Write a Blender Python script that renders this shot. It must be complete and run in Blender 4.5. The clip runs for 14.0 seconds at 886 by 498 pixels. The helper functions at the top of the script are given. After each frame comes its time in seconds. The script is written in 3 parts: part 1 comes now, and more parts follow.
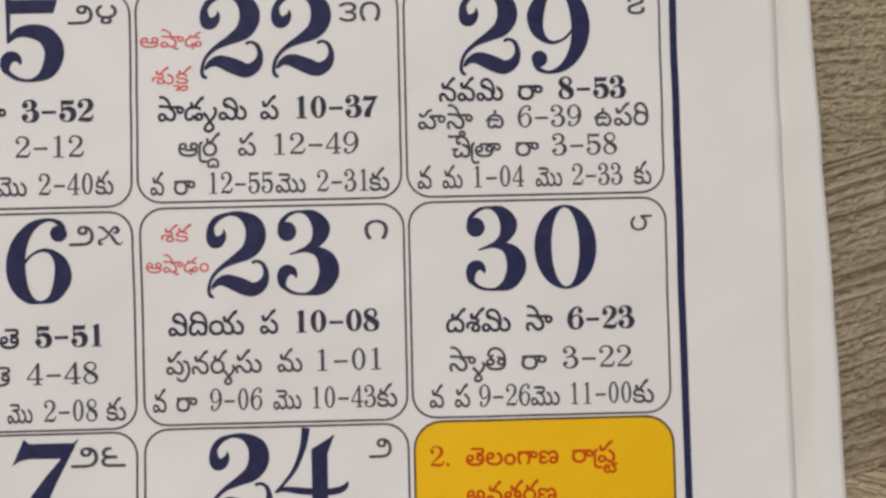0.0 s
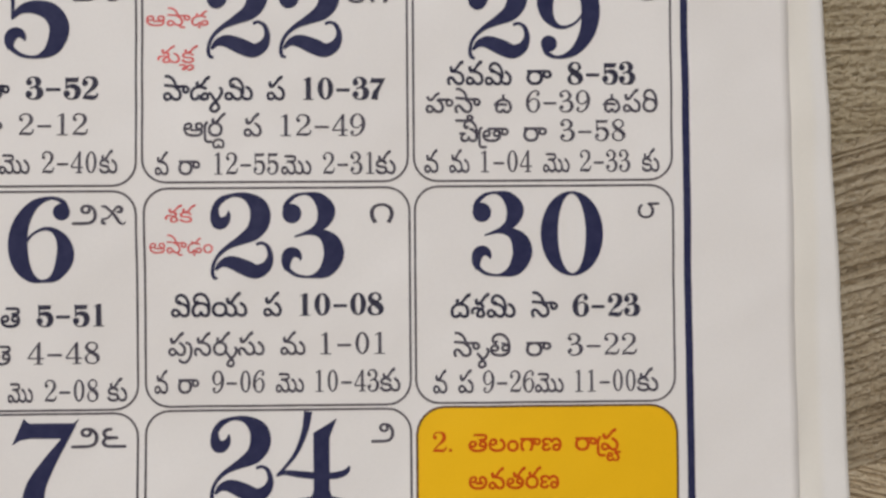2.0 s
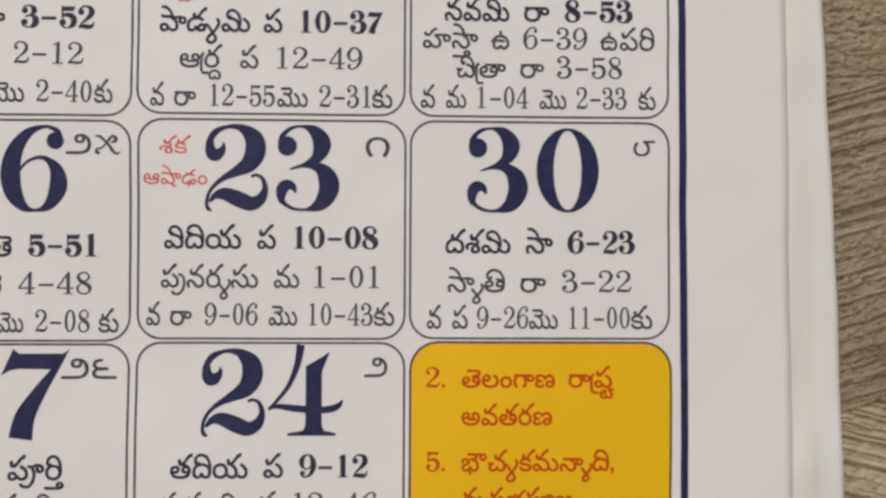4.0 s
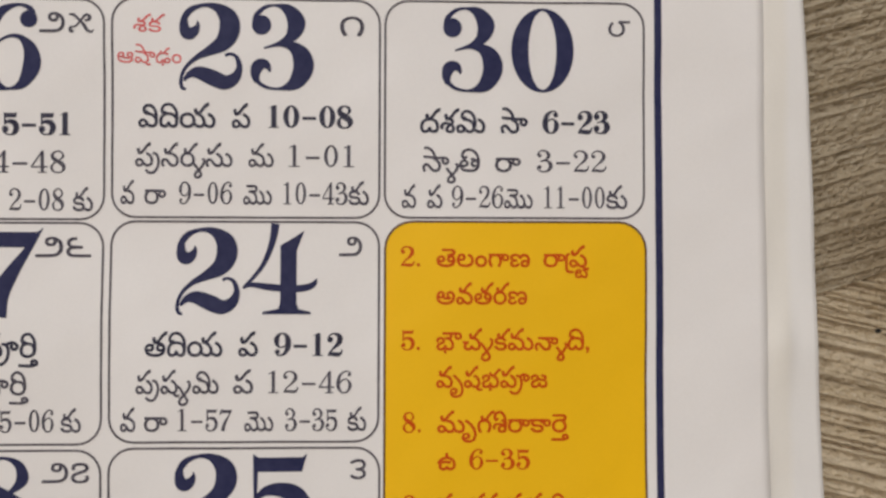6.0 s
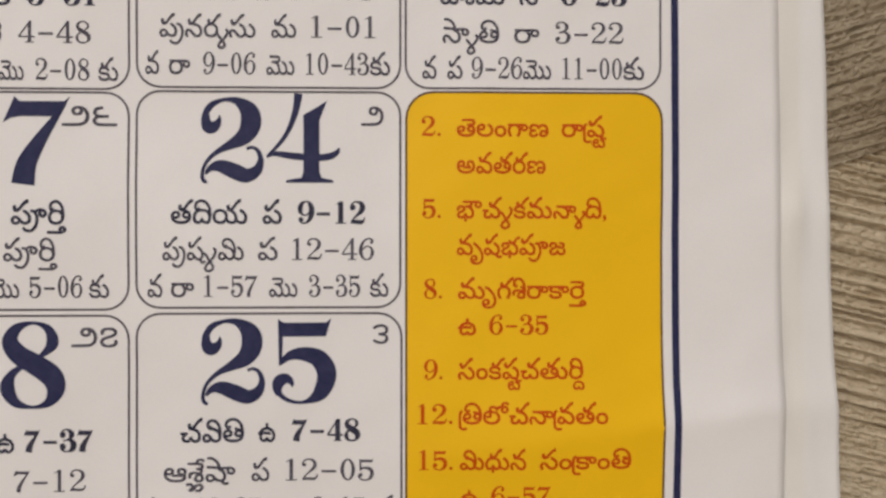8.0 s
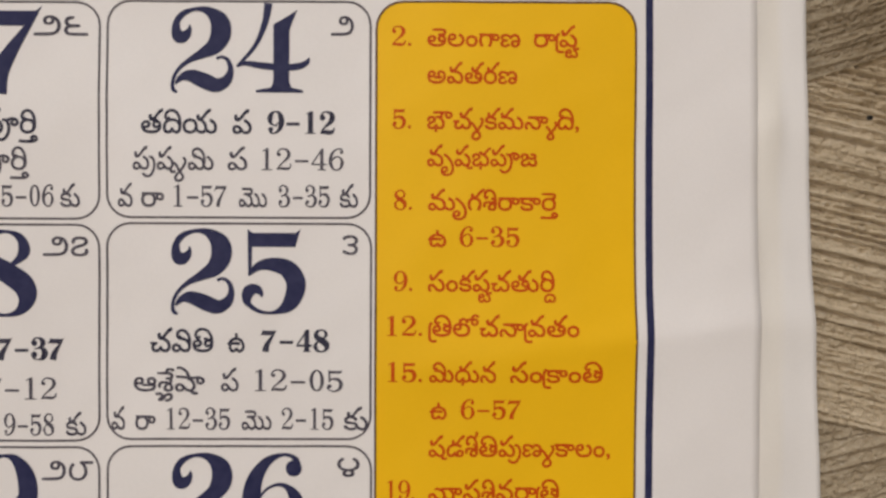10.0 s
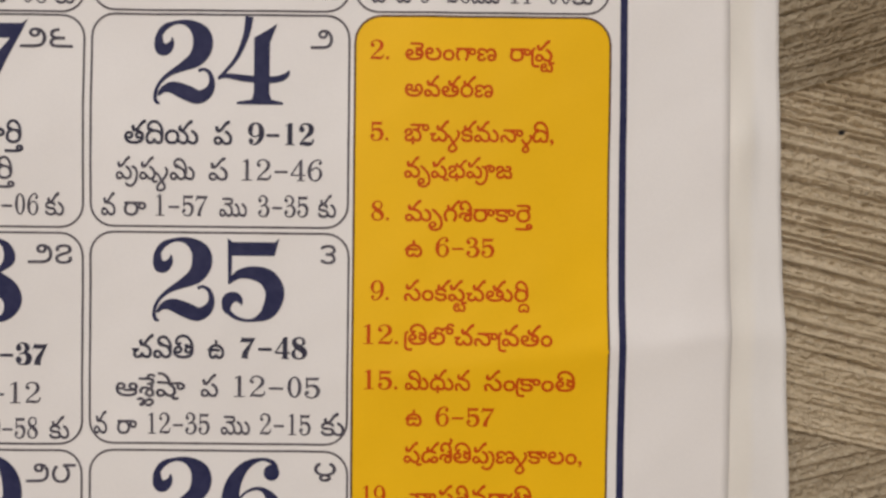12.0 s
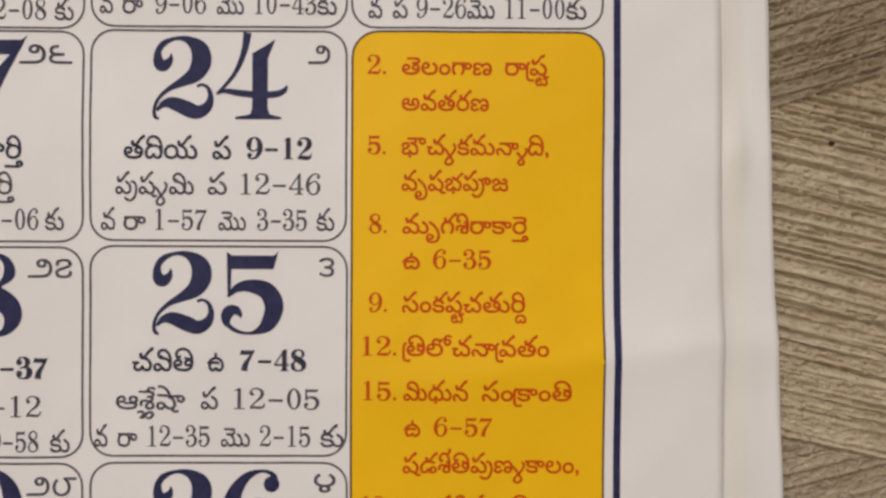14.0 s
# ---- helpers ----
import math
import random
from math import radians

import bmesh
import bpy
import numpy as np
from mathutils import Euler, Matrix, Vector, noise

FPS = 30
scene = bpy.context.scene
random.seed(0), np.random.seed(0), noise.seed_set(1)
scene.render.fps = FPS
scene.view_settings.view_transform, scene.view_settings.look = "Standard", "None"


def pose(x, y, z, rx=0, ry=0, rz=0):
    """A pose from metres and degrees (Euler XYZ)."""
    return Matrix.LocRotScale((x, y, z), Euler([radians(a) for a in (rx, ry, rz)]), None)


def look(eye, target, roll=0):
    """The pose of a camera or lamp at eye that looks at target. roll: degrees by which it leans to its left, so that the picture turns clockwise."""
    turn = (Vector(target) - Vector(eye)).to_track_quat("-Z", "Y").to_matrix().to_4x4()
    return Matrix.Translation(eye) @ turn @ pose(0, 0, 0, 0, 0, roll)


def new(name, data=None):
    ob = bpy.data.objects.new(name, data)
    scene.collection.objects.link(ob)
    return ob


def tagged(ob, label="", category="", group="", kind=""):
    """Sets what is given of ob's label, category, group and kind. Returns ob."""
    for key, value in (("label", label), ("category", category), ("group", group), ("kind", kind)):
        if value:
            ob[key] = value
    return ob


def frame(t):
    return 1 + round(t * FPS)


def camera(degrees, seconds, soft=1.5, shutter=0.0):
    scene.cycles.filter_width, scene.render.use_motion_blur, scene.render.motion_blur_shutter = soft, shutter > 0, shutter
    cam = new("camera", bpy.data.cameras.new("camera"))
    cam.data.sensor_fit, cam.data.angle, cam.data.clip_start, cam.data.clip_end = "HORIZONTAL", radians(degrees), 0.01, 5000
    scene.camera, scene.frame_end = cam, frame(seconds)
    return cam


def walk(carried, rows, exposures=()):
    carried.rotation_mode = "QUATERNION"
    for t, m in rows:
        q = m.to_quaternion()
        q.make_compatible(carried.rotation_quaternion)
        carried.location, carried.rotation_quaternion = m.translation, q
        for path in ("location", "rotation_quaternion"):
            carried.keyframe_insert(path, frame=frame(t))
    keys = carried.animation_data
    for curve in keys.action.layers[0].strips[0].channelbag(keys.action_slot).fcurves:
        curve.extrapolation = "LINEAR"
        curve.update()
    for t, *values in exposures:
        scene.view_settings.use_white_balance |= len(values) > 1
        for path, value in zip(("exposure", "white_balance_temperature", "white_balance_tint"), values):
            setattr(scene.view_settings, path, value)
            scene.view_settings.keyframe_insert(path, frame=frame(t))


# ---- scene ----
cam = camera(66.0, 14.0, soft=2.7)
# seconds, x, y, z in metres, turn about x, y, z in degrees; the camera hangs over the page and looks down
PATH = [
    (0.0, 0.04870, 0.02755, 0.11711, 0.841, -0.846, -1.335),
    (0.5, 0.05003, 0.02779, 0.11672, 0.677, -0.979, -1.305),
    (1.0, 0.04865, 0.02666, 0.11651, 0.572, -1.014, -1.019),
    (1.5, 0.04802, 0.02590, 0.11655, 0.554, -0.967, -0.721),
    (2.0, 0.04737, 0.02566, 0.11633, 0.507, -1.042, -0.462),
    (2.5, 0.04753, 0.02611, 0.11678, 0.631, -0.828, -0.624),
    (2.7, 0.04735, 0.02619, 0.11663, 0.528, -0.925, -0.556),
    (4.8, 0.04720, 0.00474, 0.11590, 1.443, -1.631, 0.509),
    (5.0, 0.04971, 0.00334, 0.11607, 1.528, -1.540, 0.225),
    (5.5, 0.05060, -0.00202, 0.11647, 1.287, -1.402, 0.157),
    (6.0, 0.05130, -0.00582, 0.11571, 0.826, -1.614, 0.159),
    (6.5, 0.05059, -0.01004, 0.11556, 0.623, -1.351, 0.025),
    (7.0, 0.05066, -0.01311, 0.11566, -0.104, -1.469, 0.284),
    (7.5, 0.04928, -0.01923, 0.11579, -0.273, -1.702, 0.117),
    (8.0, 0.04741, -0.02558, 0.11767, -0.264, -1.835, 0.014),
    (8.5, 0.04796, -0.03229, 0.11812, 0.030, -1.799, 0.136),
    (8.7, 0.04779, -0.03411, 0.11774, -0.237, -1.742, -0.030),
    (10.8, 0.06045, -0.04066, 0.11704, -0.735, 0.307, 0.346),
    (11.0, 0.06124, -0.03690, 0.11750, -0.992, 0.445, 0.141),
    (11.5, 0.06222, -0.03517, 0.11956, -0.793, 0.197, -0.218),
    (12.0, 0.05965, -0.03786, 0.11923, -0.684, -0.264, 0.635),
    (12.5, 0.06078, -0.03707, 0.11960, -0.646, -0.324, 0.551),
    (13.0, 0.06058, -0.03743, 0.11907, -0.866, -0.628, 0.638),
    (13.5, 0.06065, -0.03706, 0.11897, -0.737, -0.650, 0.465),
    (14.0, 0.05915, -0.03653, 0.12057, -0.314, -0.731, 0.264),
]

EXPOSURES = ((0.0, 0.0, 5900, 8.0), (2.7, 0.0, 5900, 8.0), (6.0, 0.0, 6030, 9.0), (8.7, 0.0, 6130, 10.2), (11.0, 0.0, 6190, 10.6), (14.0, 0.0, 6190, 10.6))
walk(cam, [(t, pose(x, y, z, rx, ry, rz)) for t, x, y, z, rx, ry, rz in PATH], EXPOSURES)

# ---- light ----
MM = 0.001
world = bpy.data.worlds.new("room_world")
scene.world = world
world.use_nodes = True
world.node_tree.nodes["Background"].inputs[0].default_value = (0.75, 0.82, 1.0, 1)
world.node_tree.nodes["Background"].inputs[1].default_value = 0.2


def area_lamp(name, eye, target, sx, sy, power, colour):
    d = bpy.data.lights.new(name, "AREA")
    d.shape, d.size, d.size_y, d.energy, d.color = "RECTANGLE", sx, sy, power, colour
    ob = new(name, d)
    ob.matrix_world = look(eye, target)
    return ob


# both lamps are added out of view, placed to suit the page's shading
area_lamp("unseen_window_light", (-0.45, 1.72, 1.45), (0.05, 0.0, 0.5), 1.3, 1.2, 28.0, (1.0, 0.985, 0.97))
area_lamp("unseen_ceiling_light", (-0.7, 0.3, 2.55), (-0.7, 0.3, 0.0), 0.5, 0.5, 17.0, (1.0, 0.85, 0.74))


# ---- materials ----
def material(name):
    m = bpy.data.materials.new(name)
    m.use_nodes = True
    nt = m.node_tree
    return m, nt, nt.nodes["Principled BSDF"]


def node(nt, kind, **inputs):
    n = nt.nodes.new(kind)
    for k, v in inputs.items():
        n.inputs[k.replace("_", " ")].default_value = v
    return n


def maths(nt, op, a, b=None):
    n = nt.nodes.new("ShaderNodeMath")
    n.operation = op
    for i, v in enumerate((a, b)):
        if v is None:
            continue
        if isinstance(v, (int, float)):
            n.inputs[i].default_value = v
        else:
            nt.links.new(v, n.inputs[i])
    return n.outputs[0]


def ramp(nt, fac, stops, mode="LINEAR"):
    n = nt.nodes.new("ShaderNodeValToRGB")
    n.color_ramp.interpolation = mode
    els = n.color_ramp.elements
    while len(els) < len(stops):
        els.new(0.5)
    for e, (p, c) in zip(els, stops):
        e.position = p
        e.color = (*c, 1) if len(c) == 3 else c
    nt.links.new(fac, n.inputs[0])
    return n.outputs[0]


def mix(nt, fac, a, b, how="MIX"):
    n = nt.nodes.new("ShaderNodeMix")
    n.data_type, n.blend_type = "RGBA", how
    for sock, v in ((n.inputs[0], fac), (n.inputs[6], a), (n.inputs[7], b)):
        if isinstance(v, (int, float)):
            sock.default_value = v
        elif isinstance(v, tuple):
            sock.default_value = (*v, 1)
        else:
            nt.links.new(v, sock)
    return n.outputs[2]


def noise_of(nt, vec, scale, detail=3.0, rough=0.5, distort=0.0):
    n = node(nt, "ShaderNodeTexNoise", Scale=scale, Detail=detail, Roughness=rough, Distortion=distort)
    nt.links.new(vec, n.inputs["Vector"])
    return n.outputs[0]


def bumped(nt, bsdf, height, strength, distance):
    b = node(nt, "ShaderNodeBump", Strength=strength, Distance=distance)
    nt.links.new(height, b.inputs["Height"])
    nt.links.new(b.outputs[0], bsdf.inputs["Normal"])


def place(nt):
    return nt.nodes.new("ShaderNodeTexCoord").outputs["Object"]


def paper(name, colour, rough=0.5, edge_tint=None):
    """Printed paper: faint mottling, fibre grain and a weak sheen."""
    m, nt, b = material(name)
    p = place(nt)
    blot = ramp(nt, noise_of(nt, p, 28, 4), [(0.3, (0.93, 0.925, 0.92)), (0.7, (1, 1, 1))])
    grain = ramp(nt, noise_of(nt, p, 2600, 3, 0.7), [(0.3, (0.965, 0.965, 0.965)), (0.7, (1, 1, 1))])
    if edge_tint:       # a creamier strip along the page's edge
        sep = nt.nodes.new("ShaderNodeSeparateXYZ")
        nt.links.new(p, sep.inputs[0])
        s = maths(nt, "ADD", sep.outputs[0], maths(nt, "MULTIPLY", sep.outputs[1], 0.0112))
        s = maths(nt, "MULTIPLY_ADD", s, 100.0)
        s.node.inputs[2].default_value = -10.885
        s = maths(nt, "ADD", s, maths(nt, "MULTIPLY", maths(nt, "SUBTRACT", noise_of(nt, p, 45, 2), 0.5), 0.12))
        strip = ramp(nt, s, [(0.33, (1, 1, 1)), (0.48, (0, 0, 0))])
        colour = mix(nt, strip, colour, edge_tint)
    c = mix(nt, 1.0, colour, blot, "MULTIPLY")
    c = mix(nt, 1.0, c, grain, "MULTIPLY")
    nt.links.new(c, b.inputs["Base Color"])
    b.inputs["Roughness"].default_value = rough
    b.inputs["Specular IOR Level"].default_value = 0.2
    bumped(nt, b, noise_of(nt, p, 1500, 4, 0.6), 0.12, 0.00005)
    return m


def ink(name, colour, patchy=0.12):
    """Offset ink: a little uneven in density, with tiny specks of paper."""
    m, nt, b = material(name)
    p = place(nt)
    light = tuple(min(1.0, v * (1 + 1.3 * patchy) + 0.1 * patchy) for v in colour)
    c = ramp(nt, noise_of(nt, p, 420, 5, 0.65), [(0.32, colour), (0.75, light)])
    nt.links.new(c, b.inputs["Base Color"])
    b.inputs["Roughness"].default_value = 0.5
    b.inputs["Specular IOR Level"].default_value = 0.12
    return m


PAPER = paper("calendar_paper", (0.81, 0.783, 0.763), 0.5)
UNDER = paper("under_page_paper", (0.81, 0.790, 0.765), 0.5, (0.795, 0.762, 0.702))
YELLOW = paper("yellow_print", (0.88, 0.508, 0.001), 0.5)
NAVY = ink("navy_ink", (0.019, 0.021, 0.067), 0.14)
DARK = ink("dark_ink", (0.056, 0.050, 0.068), 0.3)
TEXT = ink("text_ink", (0.026, 0.025, 0.046), 0.25)
LINE = ink("line_ink", (0.065, 0.055, 0.065), 0.5)
RED = ink("red_ink", (0.56, 0.105, 0.105), 0.3)
ORANGE = ink("orange_ink", (0.52, 0.064, 0.0), 0.06)
BROWN = ink("brown_line_ink", (0.09, 0.042, 0.015), 0.4)


def wood():
    """Grey-brown wood-look tile: a stroke print that turns from course to course, with grit and pits."""
    m, nt, b = material("raked_wood")
    sep = nt.nodes.new("ShaderNodeSeparateXYZ")
    p = place(nt)
    nt.links.new(p, sep.inputs[0])

    def wrapped(v, low, high):
        n = nt.nodes.new("ShaderNodeMath")
        n.operation = "WRAP"
        nt.links.new(v, n.inputs[0])
        n.inputs[1].default_value, n.inputs[2].default_value = high, low
        return n.outputs[0]

    x = maths(nt, "SUBTRACT", maths(nt, "MULTIPLY", sep.outputs[0], 1000.0), 118.0)
    u = wrapped(x, -140.0, 140.0)
    y = wrapped(maths(nt, "MULTIPLY", sep.outputs[1], 1000.0), -125.0, 105.0)

    def above(tilt, level):
        return maths(nt, "GREATER_THAN", maths(nt, "SUBTRACT", y, maths(nt, "MULTIPLY", u, tilt)), level)

    course = maths(nt, "ADD", maths(nt, "ADD", above(0.28, 44.0), above(0.32, -12.1)), above(-0.22, -69.5))
    slope = maths(nt, "MULTIPLY_ADD", above(0.28, 44.0), -0.25)
    slope.node.inputs[2].default_value = 0.24
    slope = maths(nt, "ADD", slope, maths(nt, "MULTIPLY", above(0.32, -12.1), 0.515))
    slope = maths(nt, "ADD", slope, maths(nt, "MULTIPLY", above(-0.22, -69.5), -0.475))
    g = maths(nt, "SUBTRACT", y, maths(nt, "MULTIPLY", slope, u))
    g = maths(nt, "ADD", g, maths(nt, "MULTIPLY", maths(nt, "SUBTRACT", noise_of(nt, p, 60, 2), 0.5), 0.9))

    def stroke(along, across, detail, rough, shift=0.0):
        v = nt.nodes.new("ShaderNodeCombineXYZ")
        nt.links.new(maths(nt, "MULTIPLY", u, along), v.inputs[0])
        nt.links.new(maths(nt, "MULTIPLY", g, across), v.inputs[1])
        z = maths(nt, "MULTIPLY_ADD", course, 37.0)
        z.node.inputs[2].default_value = shift
        nt.links.new(z, v.inputs[2])
        return noise_of(nt, v.outputs[0], 1.0, detail, rough)

    broad = stroke(0.03, 0.20, 3, 0.55)
    line = stroke(0.035, 1.1, 3, 0.6, 9.0)
    fine = stroke(0.22, 1.0, 5, 0.75, 4.0)
    crumb = stroke(0.7, 1.3, 4, 0.7, 15.0)
    pit = noise_of(nt, p, 1300, 3, 0.7)
    c = ramp(nt, broad, [(0.28, (0.365, 0.292, 0.190)), (0.5, (0.43, 0.352, 0.240)), (0.72, (0.49, 0.412, 0.294))])
    c = mix(nt, 1.0, c, ramp(nt, maths(nt, "DIVIDE", course, 3.0), [(0.0, (0.97,) * 3), (0.2, (1.27, 1.27, 1.27)), (0.5, (0.86, 0.855, 0.84)), (0.9, (0.90, 0.91, 0.875))], "CONSTANT"), "MULTIPLY")
    c = mix(nt, 1.0, c, ramp(nt, line, [(0.30, (0.46, 0.42, 0.36)), (0.39, (0.90, 0.89, 0.87)), (0.50, (1, 1, 1))]), "MULTIPLY")
    c = mix(nt, 1.0, c, ramp(nt, fine, [(0.30, (0.66, 0.62, 0.56)), (0.45, (0.96, 0.95, 0.94)), (0.56, (1.05, 1.05, 1.05))]), "MULTIPLY")
    c = mix(nt, ramp(nt, crumb, [(0.54, (0, 0, 0)), (0.70, (0.6,) * 3)]), c, (0.66, 0.58, 0.45))
    c = mix(nt, ramp(nt, pit, [(0.31, (0.6,) * 3), (0.41, (0, 0, 0))]), c, (0.15, 0.115, 0.07))
    # a darker, browner patch with an uneven edge, beside the pages
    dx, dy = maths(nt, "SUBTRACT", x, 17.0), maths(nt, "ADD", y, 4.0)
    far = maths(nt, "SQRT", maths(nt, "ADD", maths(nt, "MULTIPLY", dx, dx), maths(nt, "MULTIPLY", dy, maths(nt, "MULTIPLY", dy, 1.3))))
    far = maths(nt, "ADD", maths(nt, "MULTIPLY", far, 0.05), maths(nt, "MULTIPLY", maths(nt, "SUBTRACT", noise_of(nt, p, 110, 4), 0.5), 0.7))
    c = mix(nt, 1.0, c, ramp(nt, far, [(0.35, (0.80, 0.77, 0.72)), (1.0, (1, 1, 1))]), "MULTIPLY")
    nt.links.new(c, b.inputs["Base Color"])
    b.inputs["Roughness"].default_value = 0.55
    b.inputs["Specular IOR Level"].default_value = 0.3
    h = maths(nt, "ADD", maths(nt, "MULTIPLY", fine, 0.5), maths(nt, "MULTIPLY", crumb, 0.5))
    h = maths(nt, "ADD", h, maths(nt, "MULTIPLY", pit, 0.3))
    bumped(nt, b, h, 1.0, 0.0011)
    return m


WOOD = wood()
WALL, wall_nt, wall_b = material("wall_paint")
wall_p = place(wall_nt)
wall_nt.links.new(ramp(wall_nt, noise_of(wall_nt, wall_p, 6, 5), [(0.3, (0.70, 0.67, 0.61)), (0.7, (0.76, 0.73, 0.68))]), wall_b.inputs["Base Color"])
wall_b.inputs["Roughness"].default_value = 0.8
HOLE, hole_nt, hole_b = material("dark_pit")
hole_b.inputs["Base Color"].default_value = (0.012, 0.010, 0.008, 1)
hole_b.inputs["Roughness"].default_value = 0.9


# ---- mesh helpers ----
def part(name, bm, mat, parent=None, label=""):
    me = bpy.data.meshes.new(name)
    bm.to_mesh(me)
    bm.free()
    me.materials.append(mat)
    ob = new(name, me)
    ob.parent = parent
    if label:
        ob["label"] = label
    return ob


def box(bm, lo, hi):
    v = [bm.verts.new((x, y, z)) for x in (lo[0], hi[0]) for y in (lo[1], hi[1]) for z in (lo[2], hi[2])]
    for f in ((0, 1, 3, 2), (4, 6, 7, 5), (0, 4, 5, 1), (2, 3, 7, 6), (0, 2, 6, 4), (1, 5, 7, 3)):
        bm.faces.new([v[i] for i in f])


# ---- the room ----
def value_noise(u, v, seed):
    """Smooth random values on a unit lattice, for arrays u and v."""
    iu, iv = np.floor(u), np.floor(v)
    fu, fv = u - iu, v - iv
    fu, fv = fu * fu * (3 - 2 * fu), fv * fv * (3 - 2 * fv)

    def h(a, b):
        r = np.sin(a * 127.1 + b * 311.7 + seed * 74.7) * 43758.5453
        return r - np.floor(r)

    return (h(iu, iv) * (1 - fu) + h(iu + 1, iv) * fu) * (1 - fv) + (h(iu, iv + 1) * (1 - fu) + h(iu + 1, iv + 1) * fu) * fv


def emboss(x, y):
    """Depth of the raked wood emboss, in millimetres at or below the floor's top; x and y in millimetres."""
    u = x - 118.0
    a, b, c = y - 0.28 * u - 44.0, y - 0.32 * u + 12.1, y + 0.22 * u + 69.5
    pick = [a > 0, b > 0, c > 0]
    slope = np.select(pick, [0.03, 0.28, -0.235], 0.24)
    key = np.select(pick, [13.0, 26.0, 39.0], 52.0)
    calm = np.select(pick, [0.55, 1.0, 1.05], 0.9)
    burr = np.select(pick, [0.30, 0.60, 0.75], 0.60)
    climb = np.select(pick, [0.7, 0.6, 1.0], 0.8)
    g = y - slope * u + 0.8 * (value_noise(x / 18, y / 10, 3) - 0.5) + 0.20 * (value_noise(x / 3.0, y / 2.5, 4) - 0.5)
    out = np.zeros_like(g)
    # raked furrows: a steep north side, a floor that climbs slowly to the south
    for k, (pitch, deep, back) in enumerate(((4.4, 1.25, 0.55), (2.4, 0.95, 0.34), (1.15, 0.28, 0.20))):
        ph = g / pitch + 0.9 * value_noise(u * 0.012 + key, g * 0.33 / pitch + key, 11 + k)
        row = np.floor(ph)
        d = (1.0 - (ph - row)) * pitch
        show = np.clip(value_noise(u * 0.032 + row * 7.3 + key, row * 1.7 + key, 31 + k) * 3.0 - 1.05, 0, 1.2)
        edge = np.clip((pitch - d) / 0.22, 0, 1) * np.clip(d / 0.18, 0.0, 1)
        out -= calm * deep * show * np.exp(-d / (back * climb)) * np.where(d < pitch * 0.5, np.clip(d / 0.18, 0, 1), edge)
        out += calm * burr * deep * show * np.exp(-(((pitch - d) - 0.25) / 0.28) ** 2)      # raised burr beside the furrow
    out -= 0.55 * np.maximum(0, value_noise(u * 0.5 + key, g * 1.4, 51) - 0.42)
    out -= 0.85 * np.maximum(0, value_noise(u * 1.1 + key, g * 1.9, 52) - 0.42)
    out -= 0.70 * np.maximum(0, value_noise(x * 2.1, y * 2.1, 53) - 0.5)
    out += 0.55 * np.maximum(0, value_noise(x * 0.9 + key, g * 1.3, 54) - 0.55)
    for seam, where in ((b, u > -6), (c, u > -6)):        # a scored line where two courses meet
        out += np.where(where, 0.28 * np.exp(-((seam - 0.25) / 0.30) ** 2) - 0.45 * np.exp(-((seam + 0.35) / 0.30) ** 2), 0.0)
    ridge = y + 12.2 + 0.245 * (u - 3.5)
    out += np.where((u > 3.0) & (b < 0), 0.32 * np.exp(-((ridge - 0.2) / 0.28) ** 2) - 0.35 * np.exp(-((ridge + 0.35) / 0.3) ** 2), 0.0)
    out = np.minimum(out - 0.12, 0.2)
    hole = np.exp(-(((x - 129.9) ** 2 + (y + 18.1) ** 2) / 0.9) ** 2)          # a chipped pit
    return out * (1 - hole) - 0.45 * hole


fx = np.unique(np.concatenate([np.linspace(-1800, 106, 24), np.arange(106, 142, 0.16), np.linspace(142, 1800, 20)]))
fy = np.unique(np.concatenate([np.linspace(-1800, -112, 20), np.arange(-112, 102, 0.16), np.linspace(102, 1800, 20)]))
gx, gy = np.meshgrid(fx, fy)
near = (gx > 105) & (gx < 143) & (gy > -113) & (gy < 103)
gz = np.where(near, emboss(gx, gy), 0.0)
nx, ny = len(fx), len(fy)
corner = (np.arange(ny - 1)[:, None] * nx + np.arange(nx - 1)[None, :]).ravel()
faces = np.stack([corner, corner + 1, corner + nx + 1, corner + nx], 1)
me = bpy.data.meshes.new("floor")
me.from_pydata((np.stack([gx, gy, gz], -1).reshape(-1, 3) * MM).tolist(), [], faces.tolist())
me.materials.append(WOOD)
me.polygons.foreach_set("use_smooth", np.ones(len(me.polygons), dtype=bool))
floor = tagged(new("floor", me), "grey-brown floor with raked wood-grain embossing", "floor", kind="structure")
for name, lo, hi in (("wall_west", (-1.9, -1.9, -0.05), (-1.8, 1.9, 2.7)), ("wall_east", (1.8, -1.9, -0.05), (1.9, 1.9, 2.7)),
                     ("wall_south", (-1.8, -1.9, -0.05), (1.8, -1.8, 2.7))):
    bm = bmesh.new()
    box(bm, lo, hi)
    tagged(part(name, bm, WALL), "plain off-white painted room wall", "wall", kind="structure")
bm = bmesh.new()   # unseen north wall, with an opening made for the added window light
box(bm, (-1.8, 1.8, -0.05), (-1.15, 1.9, 2.7))
box(bm, (0.25, 1.8, -0.05), (1.8, 1.9, 2.7))
box(bm, (-1.15, 1.8, -0.05), (0.25, 1.9, 0.8))
box(bm, (-1.15, 1.8, 2.1), (0.25, 1.9, 2.7))
tagged(part("wall_north", bm, WALL), "off-white painted wall with a window opening", "wall", kind="structure")
bm = bmesh.new()
box(bm, (-1.9, -1.9, 2.7), (1.9, 1.9, 2.8))
tagged(part("ceiling", bm, WALL), "plain off-white painted ceiling", "ceiling", kind="structure")

